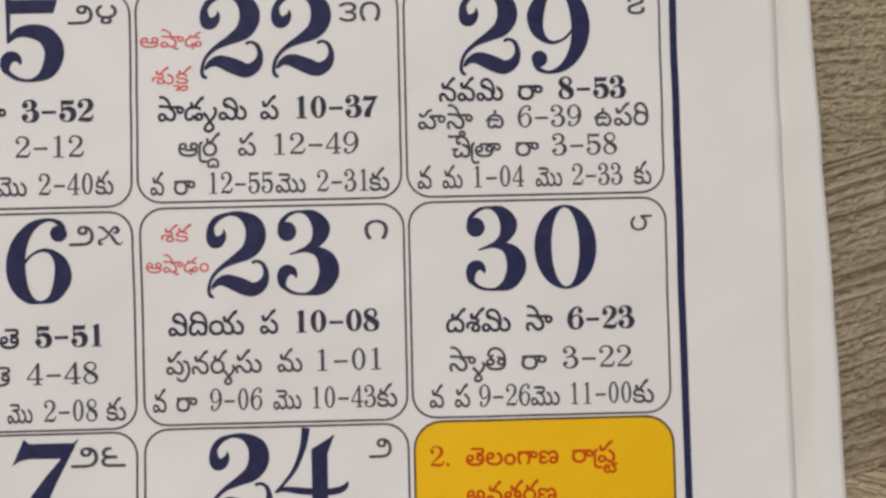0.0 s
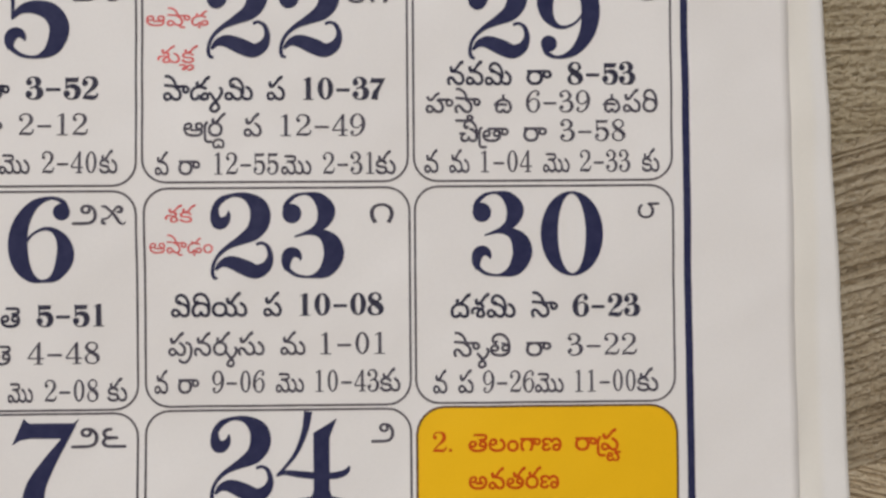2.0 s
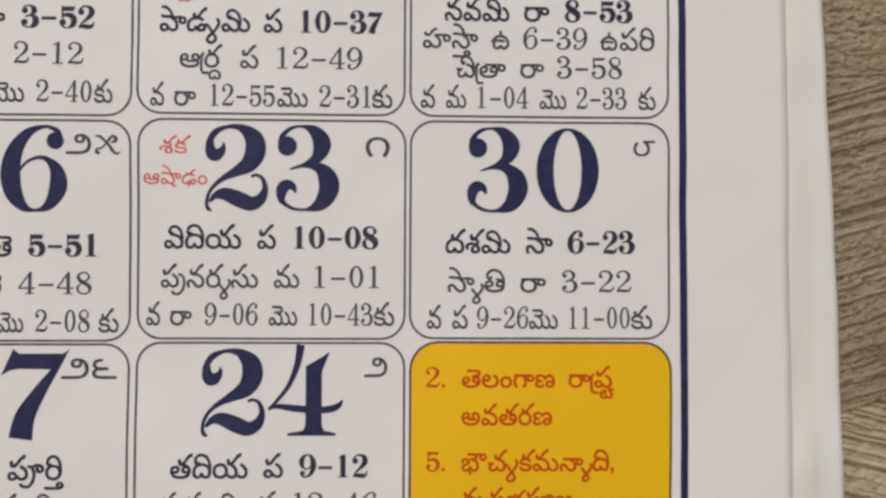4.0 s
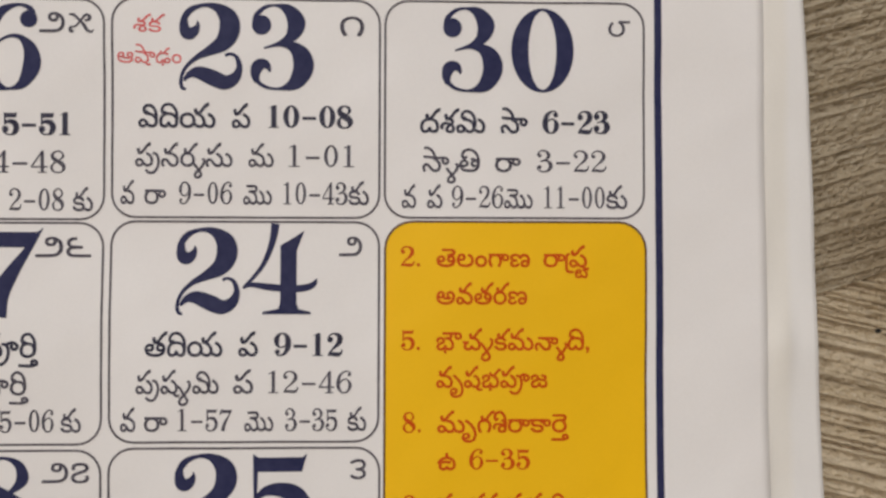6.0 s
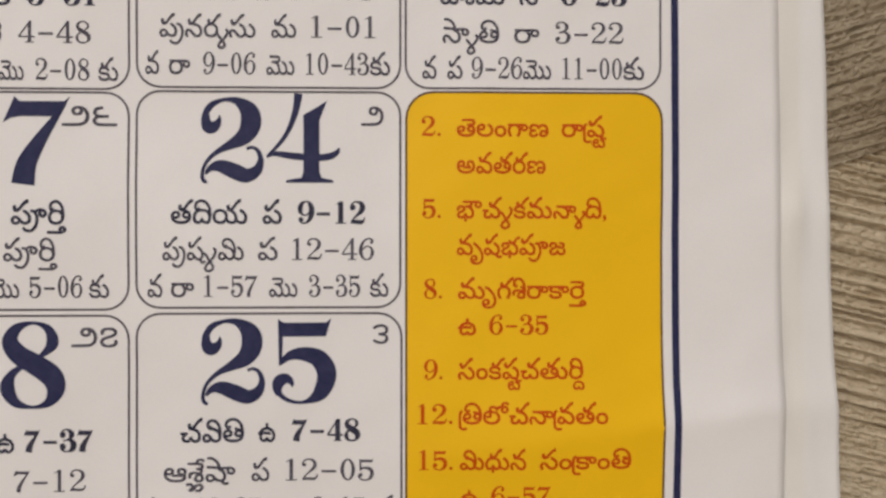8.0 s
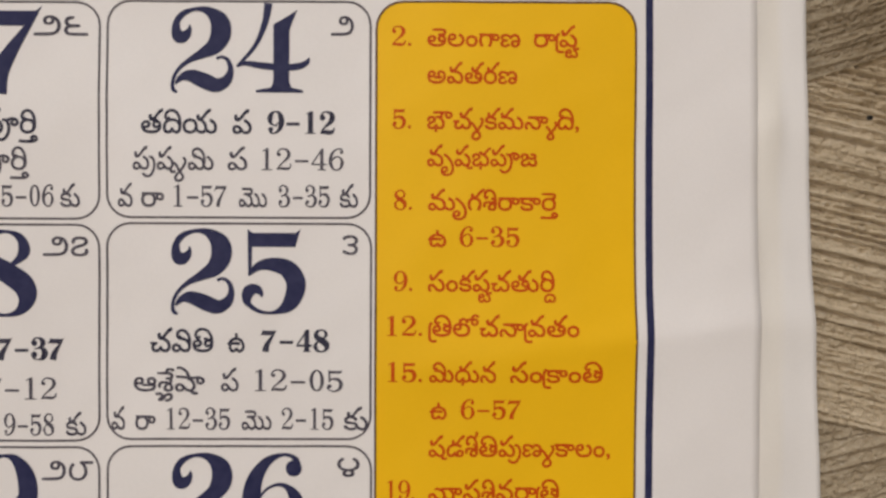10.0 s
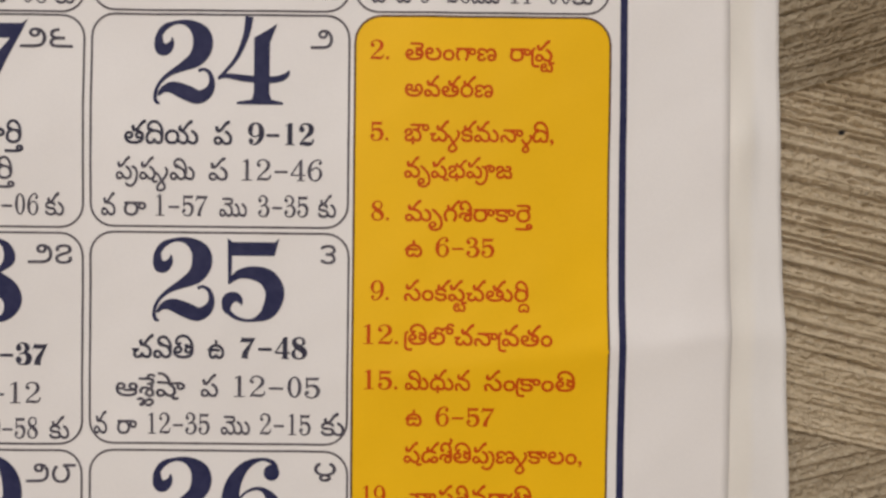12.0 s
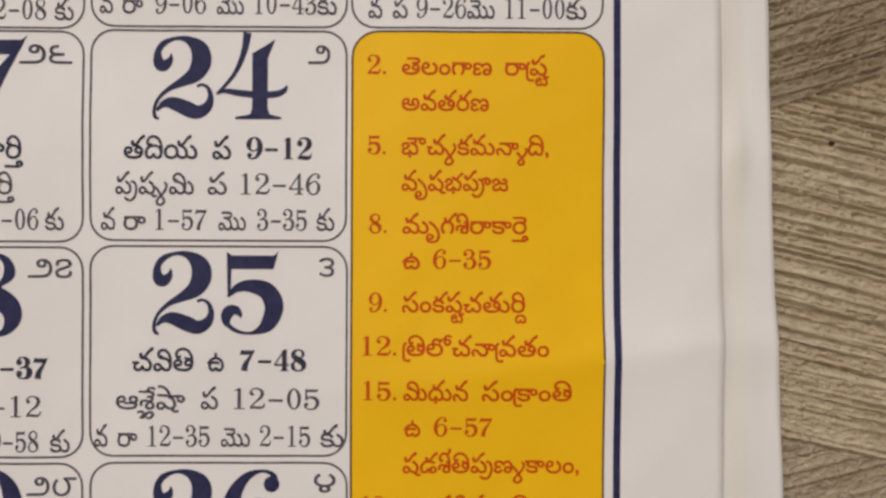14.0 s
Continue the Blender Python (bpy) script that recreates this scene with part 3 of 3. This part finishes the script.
def telugu(bm, text, fat):
    """Set a word syllable by syllable: consonant, joined consonants below it, vowel sign. One unit is the em. Returns its width."""
    x, i, t = 0.0, 0, 0.078 + 1.9 * fat

    def pen(knots, z=0.003):
        ribbon(bm, [(x + px, py, t) for px, py in knots], z)

    while i < len(text):
        ch = text[i]
        i += 1
        subs, sign = [], ""
        while i + 1 < len(text) and text[i] == HALANT:
            subs.append(text[i + 1])
            i += 2
        if i < len(text) and text[i] in VOWELS:
            sign = text[i]
            i += 1
        if "ర" in subs:            # the joined r hooks round the consonant from its left
            pen([(0.14, 0.51), (0.06, 0.46), (0.03, 0.32), (0.03, 0.0), (0.05, -0.14), (0.14, -0.20), (0.30, -0.19)])
            x += 0.11
        if ch == "ఉ":
            pen([(0.05, 0.28), (0.12, 0.40), (0.30, 0.46), (0.48, 0.40), (0.56, 0.26), (0.56, 0.12), (0.46, 0.02), (0.36, 0.04), (0.31, 0.13)])
            pen([(0.31, 0.13), (0.25, 0.04), (0.14, 0.03), (0.07, 0.12), (0.09, 0.27)], 0.005)
            pen([(-0.02, 0.27), (0.12, 0.30), (0.30, 0.295), (0.45, 0.28)], 0.007)
            pen([(0.30, 0.45), (0.31, 0.55), (0.30, 0.65)], 0.009)
            x += 0.68
            continue
        bare = bool(sign) and sign not in "ుూృ"
        adv = glyph(bm, ch, x, 0.0, 1.0, 1.0, fat, bare)
        mid = adv * 0.5
        if sign == "ా" and ch in "పషస":      # a slanting bar that ends in a loop
            pen([(0.08, 0.84), (0.22, 0.84), (0.36, 0.74), (0.44, 0.60), (0.47, 0.42)])
            pen([(0.06, 0.53), (0.30, 0.51), (0.60, 0.48), (0.74, 0.49), (0.86, 0.47), (0.93, 0.38), (0.86, 0.28), (0.75, 0.32), (0.74, 0.46)], 0.005)
            adv += 0.24
        elif sign in ("ు", "ూ") and ch == "ప":   # the hook drops below the line
            pen([(0.66, 0.46), (0.80, 0.42), (0.88, 0.22), (0.84, -0.04), (0.70, -0.22), (0.52, -0.22), (0.42, -0.12)])
            adv = 0.95
            if sign == "ూ":
                pen([(0.80, 0.42), (0.95, 0.50), (1.10, 0.47), (1.17, 0.37), (1.09, 0.27), (0.98, 0.32), (1.0, 0.44)], 0.005)
                adv = 1.22
        elif sign == "ొ" and ch == "మ":
            glyph(bm, "ె", x + 0.72, 0.0, 1.0, 1.0, fat, z=0.002)
            adv += glyph(bm, "ు", x + adv, 0.0, 1.0, 1.0, fat, z=0.003)
        elif sign in ("ి", "ీ"):
            a = {"మ": 0.72, "య": 0.98, "హ": 0.74}.get(ch, adv - 0.03)
            if ch in "వమయచ":        # a small arch over the letter's right half
                pen([(0.50 * a, 0.56), (0.40 * a, 0.49), (0.31 * a, 0.56), (0.34 * a, 0.68), (0.50 * a, 0.75), (0.70 * a, 0.72), (0.86 * a, 0.59), (0.94 * a, 0.40), (0.93 * a, 0.20)])
            else:
                pen([(0.40 * a, 0.55), (0.28 * a, 0.48), (0.18 * a, 0.57), (0.24 * a, 0.71), (0.45 * a, 0.79), (0.70 * a, 0.75), (0.89 * a, 0.58), (0.95 * a, 0.34), (0.93 * a, 0.18)])
            if sign == "ీ":
                pen([(0.70 * a, 0.73), (0.88 * a, 0.80), (0.96 * a, 0.92), (0.86 * a, 0.98)], 0.005)
        elif sign:
            seat = min(adv, {"మ": 0.74, "య": 0.98, "హ": 0.74}.get(ch, adv)) if sign in "ిీెే" else adv
            adv = max(adv, seat + glyph(bm, sign, x + seat, 0.0, 1.0, 1.0, fat, z=0.002))
        for k, s in enumerate(c for c in subs if c != "ర"):
            if s == "య":
                e = adv - 0.02
                pen([(e - 0.02, 0.26), (e + 0.08, 0.18), (e + 0.18, 0.02), (e + 0.27, -0.11), (e + 0.35, -0.25), (e + 0.29, -0.36), (e + 0.16, -0.40), (e + 0.05, -0.33), (e + 0.08, -0.21),
                     (e + 0.20, -0.08), (e + 0.33, 0.06), (e + 0.43, 0.22), (e + 0.44, 0.36), (e + 0.36, 0.44)], 0.004)
                adv += 0.50
            elif s == "త":
                pen([(mid - 0.30, -0.28), (mid, -0.29), (mid + 0.20, -0.28), (mid + 0.31, -0.20), (mid + 0.24, -0.11), (mid + 0.14, -0.15), (mid + 0.16, -0.25)], 0.004)
            elif s == "ల":
                pen([(mid - 0.33, -0.11), (mid - 0.17, -0.09), (mid - 0.11, -0.18), (mid - 0.21, -0.31), (mid - 0.08, -0.27), (mid, -0.14), (mid + 0.14, -0.11), (mid + 0.19, -0.21), (mid + 0.10, -0.32), (mid - 0.02, -0.32)], 0.004)
            elif s == "వ":
                e = adv - 0.06
                pen([(e - 0.02, 0.12), (e + 0.08, 0.0), (e + 0.17, -0.12), (e + 0.26, -0.25), (e + 0.24, -0.35), (e + 0.13, -0.39), (e + 0.04, -0.33), (e + 0.08, -0.22), (e + 0.20, -0.10),
                     (e + 0.32, 0.04), (e + 0.38, 0.19), (e + 0.31, 0.29)], 0.004)
                adv += 0.34
            else:
                glyph(bm, s, x + mid - 0.26 * contours(s)[1] + 0.06, -0.42 - 0.22 * k, 0.66, 0.66, fat * 1.25 + 0.01, True, 0.004)
        x += adv
    return x


def is_number(text):
    return all(c in "0123456789-." for c in text)


def setting(bm, text, x0, x1, y, high, heavy, fat):
    """Set one word or number from x0 to x1 on the base line y; high is the numerals' height."""
    b2 = bmesh.new()
    if is_number(text):
        x = 0.0
        for ch in text:
            b3 = bmesh.new()
            wd = digit(b3, ch, heavy)
            cell = {"-": 0.80, ".": wd}.get(ch, 0.745)        # numerals share one width
            for v in b3.verts:
                v.co.x += x + (cell - wd) / 2
            wd = cell
            me = bpy.data.meshes.new("tmp")
            b3.to_mesh(me)
            b3.free()
            b2.from_mesh(me)
            bpy.data.meshes.remove(me)
            x += wd + 0.05
        for k in range(1, 10):        # cut into strips, so that the ink follows the page
            bmesh.ops.bisect_plane(b2, geom=b2.verts[:] + b2.edges[:] + b2.faces[:], plane_co=(0, 0.1 * k, 0), plane_no=(0, 1, 0))
        tall = high
    else:
        telugu(b2, text, fat)
        tall = high * 1.27
    lo, hi = min(v.co.x for v in b2.verts), max(v.co.x for v in b2.verts)
    for v in b2.verts:
        v.co = Vector((x0 + (v.co.x - lo) * (x1 - x0) / (hi - lo), y + v.co.y * tall, v.co.z))
    me = bpy.data.meshes.new("tmp")
    b2.to_mesh(me)
    b2.free()
    bm.from_mesh(me)
    bpy.data.meshes.remove(me)


def text_line(parent, words, y, high, heavy, fat, mat, label):
    bm = bmesh.new()
    for text, x0, x1 in words:
        setting(bm, text, x0, x1, y, high, heavy, fat)
    lay(bm, 0.06)
    return part("text_line", bm, mat, parent, label)


def rounded(x0, x1, y0, y1, r, step=1.6):
    """A closed line round a rectangle with round corners."""
    pts = []
    for cx, cy, a0 in ((x1 - r, y1 - r, 0), (x0 + r, y1 - r, 90), (x0 + r, y0 + r, 180), (x1 - r, y0 + r, 270)):
        pts += [(cx + r * math.cos(radians(a0 + a)), cy + r * math.sin(radians(a0 + a))) for a in range(0, 91, 15)]
    full = []
    for i, p in enumerate(pts):
        q = pts[(i + 1) % len(pts)]
        n = max(1, round(math.dist(p, q) / step))
        full += [(p[0] + (q[0] - p[0]) * k / n, p[1] + (q[1] - p[1]) * k / n) for k in range(n)]
    return full


def frame_line(name, parent, x0, x1, y0, y1, r, wide, mat, label, lift=0.05):
    bm = bmesh.new()
    ribbon(bm, [(x, y, wide) for x, y in rounded(x0, x1, y0, y1, r)], 0.0, 1, True)
    lay(bm, lift)
    return part(name, bm, mat, parent, label)


def date_cell(x0, x1, top, big, numeral, lines, reds=()):
    """One day's box: its outline, the large date, the small native numeral and the lines of almanac text."""
    cell = frame_line("date_cell", calendar, x0, x1, top - 36.1, top, 3.9, 0.36, LINE, "thin dark rounded outline of a day box")
    for ch, a, b, y, high in big:
        bm = bmesh.new()
        setting(bm, ch, a, b, y, high, 1.0, 0.0)
        lay(bm, 0.06)
        part("date_digit", bm, NAVY, cell, "large navy serif date digit")
    if numeral:
        text, a, b, y, high = numeral
        bm = bmesh.new()
        x = 0.0
        for ch in text:
            if ch == "౫":
                for knots in (((0.02, 0.58, 0.05), (0.16, 0.56, 0.09), (0.27, 0.45, 0.08), (0.38, 0.34, 0.08), (0.47, 0.21, 0.10), (0.56, 0.07, 0.09), (0.67, 0.02, 0.06), (0.74, 0.10, 0.03)),
                              ((0.16, 0.04, 0.09), (0.07, 0.06, 0.1), (0.08, 0.17, 0.07), (0.20, 0.20, 0.06), (0.30, 0.30, 0.06), (0.40, 0.44, 0.07), (0.50, 0.56, 0.08), (0.61, 0.52, 0.1),
                               (0.59, 0.41, 0.1), (0.47, 0.39, 0.06))):
                    ribbon(bm, [(x + px + 0.05, py, w) for px, py, w in knots], 0.002)
                x += 0.85
                continue
            x += glyph(bm, ch, x, 0.0, 1.0, 1.0, 0.006)
        lo, hi = min(v.co.x for v in bm.verts), max(v.co.x for v in bm.verts)
        for v in bm.verts:
            v.co = Vector((a + (v.co.x - lo) * (b - a) / (hi - lo), y + v.co.y * high / 0.63, 0))
        lay(bm, 0.06)
        part("native_numeral", bm, DARK, cell, "small dark Telugu numeral")
    for words, y, high, heavy, fat in lines:
        text_line(cell, words, y, high, heavy, fat, TEXT if heavy > 0.9 else DARK, "line of dark Telugu almanac text")
    for words, y in reds:
        text_line(cell, words, y, 2.75, 0.5, 0.002, RED, "red Telugu month name")
    return cell


BOLD, BOOK, SLIM = (3.75, 1.2, 0.014), (3.65, 0.74, 0.009), (3.65, 0.78, 0.010)
AL, AR, BL, BR, CL, CR = -45.1, -1.2, 0.1, 43.9, 44.8, 88.1

# week of the 15th
date_cell(AL, AR, 73.6, [("1", -33.5, -25.2, 58.75, 14.4), ("5", -22.8, -12.1, 58.75, 14.4)], ("౨౪", -11.5, -3.25, 68.2, 3.2), [
    ([("రా", -25.5, -21.9), ("3-52", -19.3, -7.4)], 51.9, *BOLD), ([("రా", -27.0, -23.0), ("2-12", -20.3, -9.1)], 45.9, *BOOK),
    ([("మొ", -23.6, -18.5), ("2-40", -16.5, -7.6), ("కు", -7.2, -4.2)], 39.6, *SLIM)])
date_cell(AL, AR, 36.6, [("1", -33.5, -25.2, 21.8, 14.4), ("6", -22.3, -11.35, 21.6, 14.15)], ("౨౫", -11.7, -2.8, 31.1, 3.3), [
    ([("తె", -23.6, -20.4), ("5-51", -17.8, -6.7)], 14.3, *BOLD), ([("తె", -25.2, -22.0), ("4-48", -19.3, -7.5)], 8.1, *BOOK),
    ([("మొ", -22.5, -18.4), ("2-08", -16.5, -7.7), ("కు", -6.3, -3.0)], 1.9, *SLIM)])
date_cell(AL, AR, -0.1, [("1", -33.0, -24.7, -15.4, 14.6), ("7", -21.8, -10.7, -15.4, 14.6)], ("౨౬", -12.1, -3.1, -5.7, 3.3), [
    ([("పూర్తి", -20.2, -11.2)], -22.0, *BOLD), ([("పూర్తి", -21.5, -12.8)], -28.1, *BOOK),
    ([("మొ", -23.6, -19.0), ("5-06", -17.4, -8.8), ("కు", -7.7, -4.4)], -34.2, *SLIM)])
date_cell(AL, AR, -37.2, [("1", -33.0, -24.7, -52.5, 14.4), ("8", -22.3, -11.5, -52.6, 14.5)], ("౨౭", -10.6, -3.0, -42.4, 3.2), [
    ([("ఉ", -23.0, -19.9), ("7-37", -18.4, -7.0)], -59.8, *BOLD), ([("7-12", -20.1, -8.3)], -66.4, *BOOK),
    ([("మొ", -23.3, -18.9), ("9-58", -17.0, -8.7), ("కు", -6.8, -3.4)], -72.4, *SLIM)])
date_cell(AL, AR, -74.4, [("1", -33.0, -24.7, -90.0, 14.4), ("9", -22.4, -11.4, -90.0, 14.4)], ("౨౮", -10.7, -2.2, -79.9, 3.2), [])

# week of the 22nd
date_cell(BL - 0.3, BR - 0.2, 74.1, [("2", 10.4, 21.0, 58.75, 14.2), ("2", 22.4, 32.9, 58.75, 14.2)], ("౩౧", 33.8, 40.8, 67.9, 3.2), [
    ([("పాడ్యమి", 3.2, 18.1), ("ప", 20.3, 23.4), ("10-37", 26.4, 40.1)], 51.65, *BOLD),
    ([("ఆర్ద్ర", 6.6, 13.6), ("ప", 16.5, 19.5), ("12-49", 22.6, 36.7)], 45.6, *BOOK),
    ([("వ", 1.9, 4.2), ("రా", 5.8, 9.4), ("12-55", 11.7, 22.3), ("మొ", 22.7, 27.7), ("2-31", 29.6, 38.1), ("కు", 38.3, 41.7)], 39.25, *SLIM)],
    [([("ఆషాఢ", 0.4, 10.8)], 64.1), ([("శుక్ల", 2.3, 9.0)], 57.9)])
date_cell(BL, BR, 37.0, [("2", 10.9, 21.3, 22.0, 14.2), ("3", 22.6, 33.0, 22.0, 14.2)], ("౧", 37.3, 41.3, 31.1, 3.2), [
    ([("విదియ", 4.3, 16.9), ("ప", 19.5, 22.6), ("10-08", 25.6, 39.5)], 15.75, *BOLD),
    ([("పునర్వసు", 3.8, 19.7), ("మ", 22.3, 26.5), ("1-01", 29.0, 39.7)], 9.3, *BOOK),
    ([("వ", 1.5, 3.8), ("రా", 5.4, 8.9), ("9-06", 11.0, 19.7), ("మొ", 21.5, 26.2), ("10-43", 28.1, 38.7), ("కు", 38.8, 42.2)], 3.1, *SLIM)],
    [([("శక", 3.5, 8.6)], 31.4), ([("ఆషాఢం", 0.9, 11.3)], 26.3)])
date_cell(BL, BR, 0.2, [("2", 10.6, 21.1, -15.0, 14.2), ("4", 21.5, 33.8, -15.0, 14.2)], ("౨", 37.3, 41.1, -5.4, 3.2), [
    ([("తదియ", 5.8, 18.4), ("ప", 20.9, 24.1), ("9-12", 26.7, 38.0)], -21.85, *BOLD),
    ([("పుష్యమి", 4.4, 17.8), ("ప", 20.1, 23.4), ("12-46", 25.8, 39.5)], -27.95, *BOOK),
    ([("వ", 1.9, 4.4), ("రా", 5.8, 9.6), ("1-57", 11.2, 20.1), ("మొ", 22.0, 26.7), ("3-35", 28.6, 37.2), ("కు", 38.8, 41.9)], -34.1, *SLIM)])
date_cell(BL, BR + 0.2, -36.9, [("2", 10.7, 21.3, -52.0, 14.2), ("5", 22.5, 33.2, -52.0, 14.2)], ("౩", 39.3, 41.9, -42.0, 3.2), [
    ([("చవితి", 7.3, 17.8), ("ఉ", 20.1, 23.0), ("7-48", 25.6, 37.2)], -58.35, *BOLD),
    ([("ఆశ్లేషా", 4.5, 16.4), ("ప", 19.0, 22.0), ("12-05", 24.7, 39.5)], -64.95, *BOOK),
    ([("వ", 0.8, 3.1), ("రా", 4.8, 8.2), ("12-35", 10.1, 20.6), ("మొ", 22.5, 27.5), ("2-15", 29.2, 37.9), ("కు", 39.6, 43.7)], -71.4, *SLIM)])
date_cell(BL + 0.1, BR + 0.3, -74.2, [("2", 10.8, 21.4, -89.6, 14.2), ("6", 22.6, 33.2, -89.6, 14.2)], ("౪", 38.5, 42.3, -79.3, 3.2), [])

# week of the 29th
date_cell(CL - 0.1, CR - 0.1, 74.1, [("2", 53.9, 64.3, 58.45, 14.25), ("9", 65.5, 76.1, 58.4, 14.25)], ("౭", 82.6, 85.6, 68.3, 3.2), [
    ([("నవమి", 50.3, 61.2), ("రా", 63.6, 67.9), ("8-53", 70.5, 82.0)], 54.05, *BOLD),
    ([("హస్తా", 46.7, 56.0), ("ఉ", 58.1, 61.2), ("6-39", 63.5, 74.3), ("ఉపరి", 76.4, 85.7)], 49.4, *BOOK),
    ([("చిత్రా", 52.3, 60.6), ("రా", 63.0, 67.0), ("3-58", 69.2, 80.2)], 44.55, *BOOK),
    ([("వ", 46.4, 48.8), ("మ", 50.6, 54.0), ("1-04", 55.9, 64.4), ("మొ", 66.3, 70.8), ("2-33", 72.5, 81.0), ("కు", 82.9, 85.9)], 39.4, *SLIM)])
date_cell(CL, CR, 37.1, [("3", 54.2, 64.4, 22.0, 14.2), ("0", 65.8, 76.3, 22.0, 14.2)], ("౮", 82.1, 85.8, 31.6, 2.6), [
    ([("దశమి", 50.6, 61.5), ("సా", 64.0, 68.6), ("6-23", 71.0, 82.4)], 15.2, *BOLD),
    ([("స్వాతి", 51.0, 60.6), ("రా", 63.1, 67.4), ("3-22", 70.1, 81.8)], 8.7, *BOOK),
    ([("వ", 47.6, 50.0), ("ప", 51.8, 54.4), ("9-26", 55.9, 64.5), ("మొ", 64.6, 69.4), ("11-00", 71.3, 81.5), ("కు", 81.7, 85.3)], 2.65, *SLIM)])

# the yellow panel of festivals
PY0, PY1, PR = -183.8, 0.35, 4.6


def panel_right(y):
    return 88.35 + 0.25 * (1 - smooth(-75, -25, y))


bm = bmesh.new()
prev = None
ys = [PY0 + PR * (1 - math.cos(radians(a))) for a in range(0, 90, 10)] + [PY0 + PR + (PY1 - PY0 - 2 * PR) * k / 330 for k in range(331)]
ys += [PY1 - PR * (1 - math.cos(radians(a))) for a in range(80, -1, -10)]
for y in ys:
    e = max(0.0, PY0 + PR - y, y - PY1 + PR)
    cut = PR - math.sqrt(max(0.0, PR * PR - e * e))
    a, b = CL + 0.1 + cut, panel_right(y) - cut
    row = [bm.verts.new((a + (b - a) * k / 28, y, 0)) for k in range(29)]
    if prev:
        for k in range(28):
            bm.faces.new((prev[k], prev[k + 1], row[k + 1], row[k]))
    prev = row
lay(bm, 0.035)
panel = part("festival_panel", bm, YELLOW, calendar, "golden yellow rounded panel listing festivals")
for f in panel.data.polygons:
    f.use_smooth = True
bm = bmesh.new()
ribbon(bm, [(x if x < 60 else x - 88.35 + panel_right(y), y, 0.38) for x, y in rounded(CL + 0.1, 88.35, PY0, PY1, PR)], 0.0, 1, True)
lay(bm, 0.06)
part("panel_outline", bm, BROWN, panel, "thin brown outline")
for words, y in (
        ([("2.", 47.5, 50.7), ("తెలంగాణ", 53.4, 69.0), ("రాష్ట్ర", 71.2, 78.9)], -7.1), ([("అవతరణ", 53.4, 68.5)], -13.3),
        ([("5.", 47.6, 50.7), ("భౌచ్యకమన్వాది,", 53.4, 78.9)], -20.9), ([("వృషభపూజ", 53.4, 71.9)], -27.1),
        ([("8.", 47.9, 50.9), ("మృగశిరాకార్తె", 53.6, 75.5)], -34.5), ([("ఉ", 53.6, 56.7), ("6-35", 58.9, 69.0)], -40.6),
        ([("9.", 47.9, 51.0), ("సంకష్టచతుర్ది", 53.6, 75.1)], -48.1), ([("12.", 46.8, 52.7), ("త్రిలోచనావ్రతం", 53.7, 79.0)], -55.6),
        ([("15.", 47.0, 52.7), ("మిధున", 53.9, 65.1), ("సంక్రాంతి", 67.4, 83.0)], -63.3), ([("ఉ", 54.0, 56.9), ("6-57", 59.2, 69.4)], -69.55),
        ([("షడశీతిపుణ్యకాలం,", 53.8, 84.4)], -75.9), ([("19.", 46.9, 51.5), ("మాసశివరాత్రి", 53.8, 75.9)], -83.3)):
    text_line(panel, words, y, 3.35, 0.88, 0.013, ORANGE, "line of orange-red Telugu festival text")

# the navy rule beside the grid
bm = bmesh.new()
ribbon(bm, [(90.62 - 0.0045 * y, float(y), 1.25) for y in range(-186, 76, 2)], 0.0, 1)
lay(bm, 0.05)
part("border_rule", bm, NAVY, calendar, "thick navy vertical rule at the page margin")
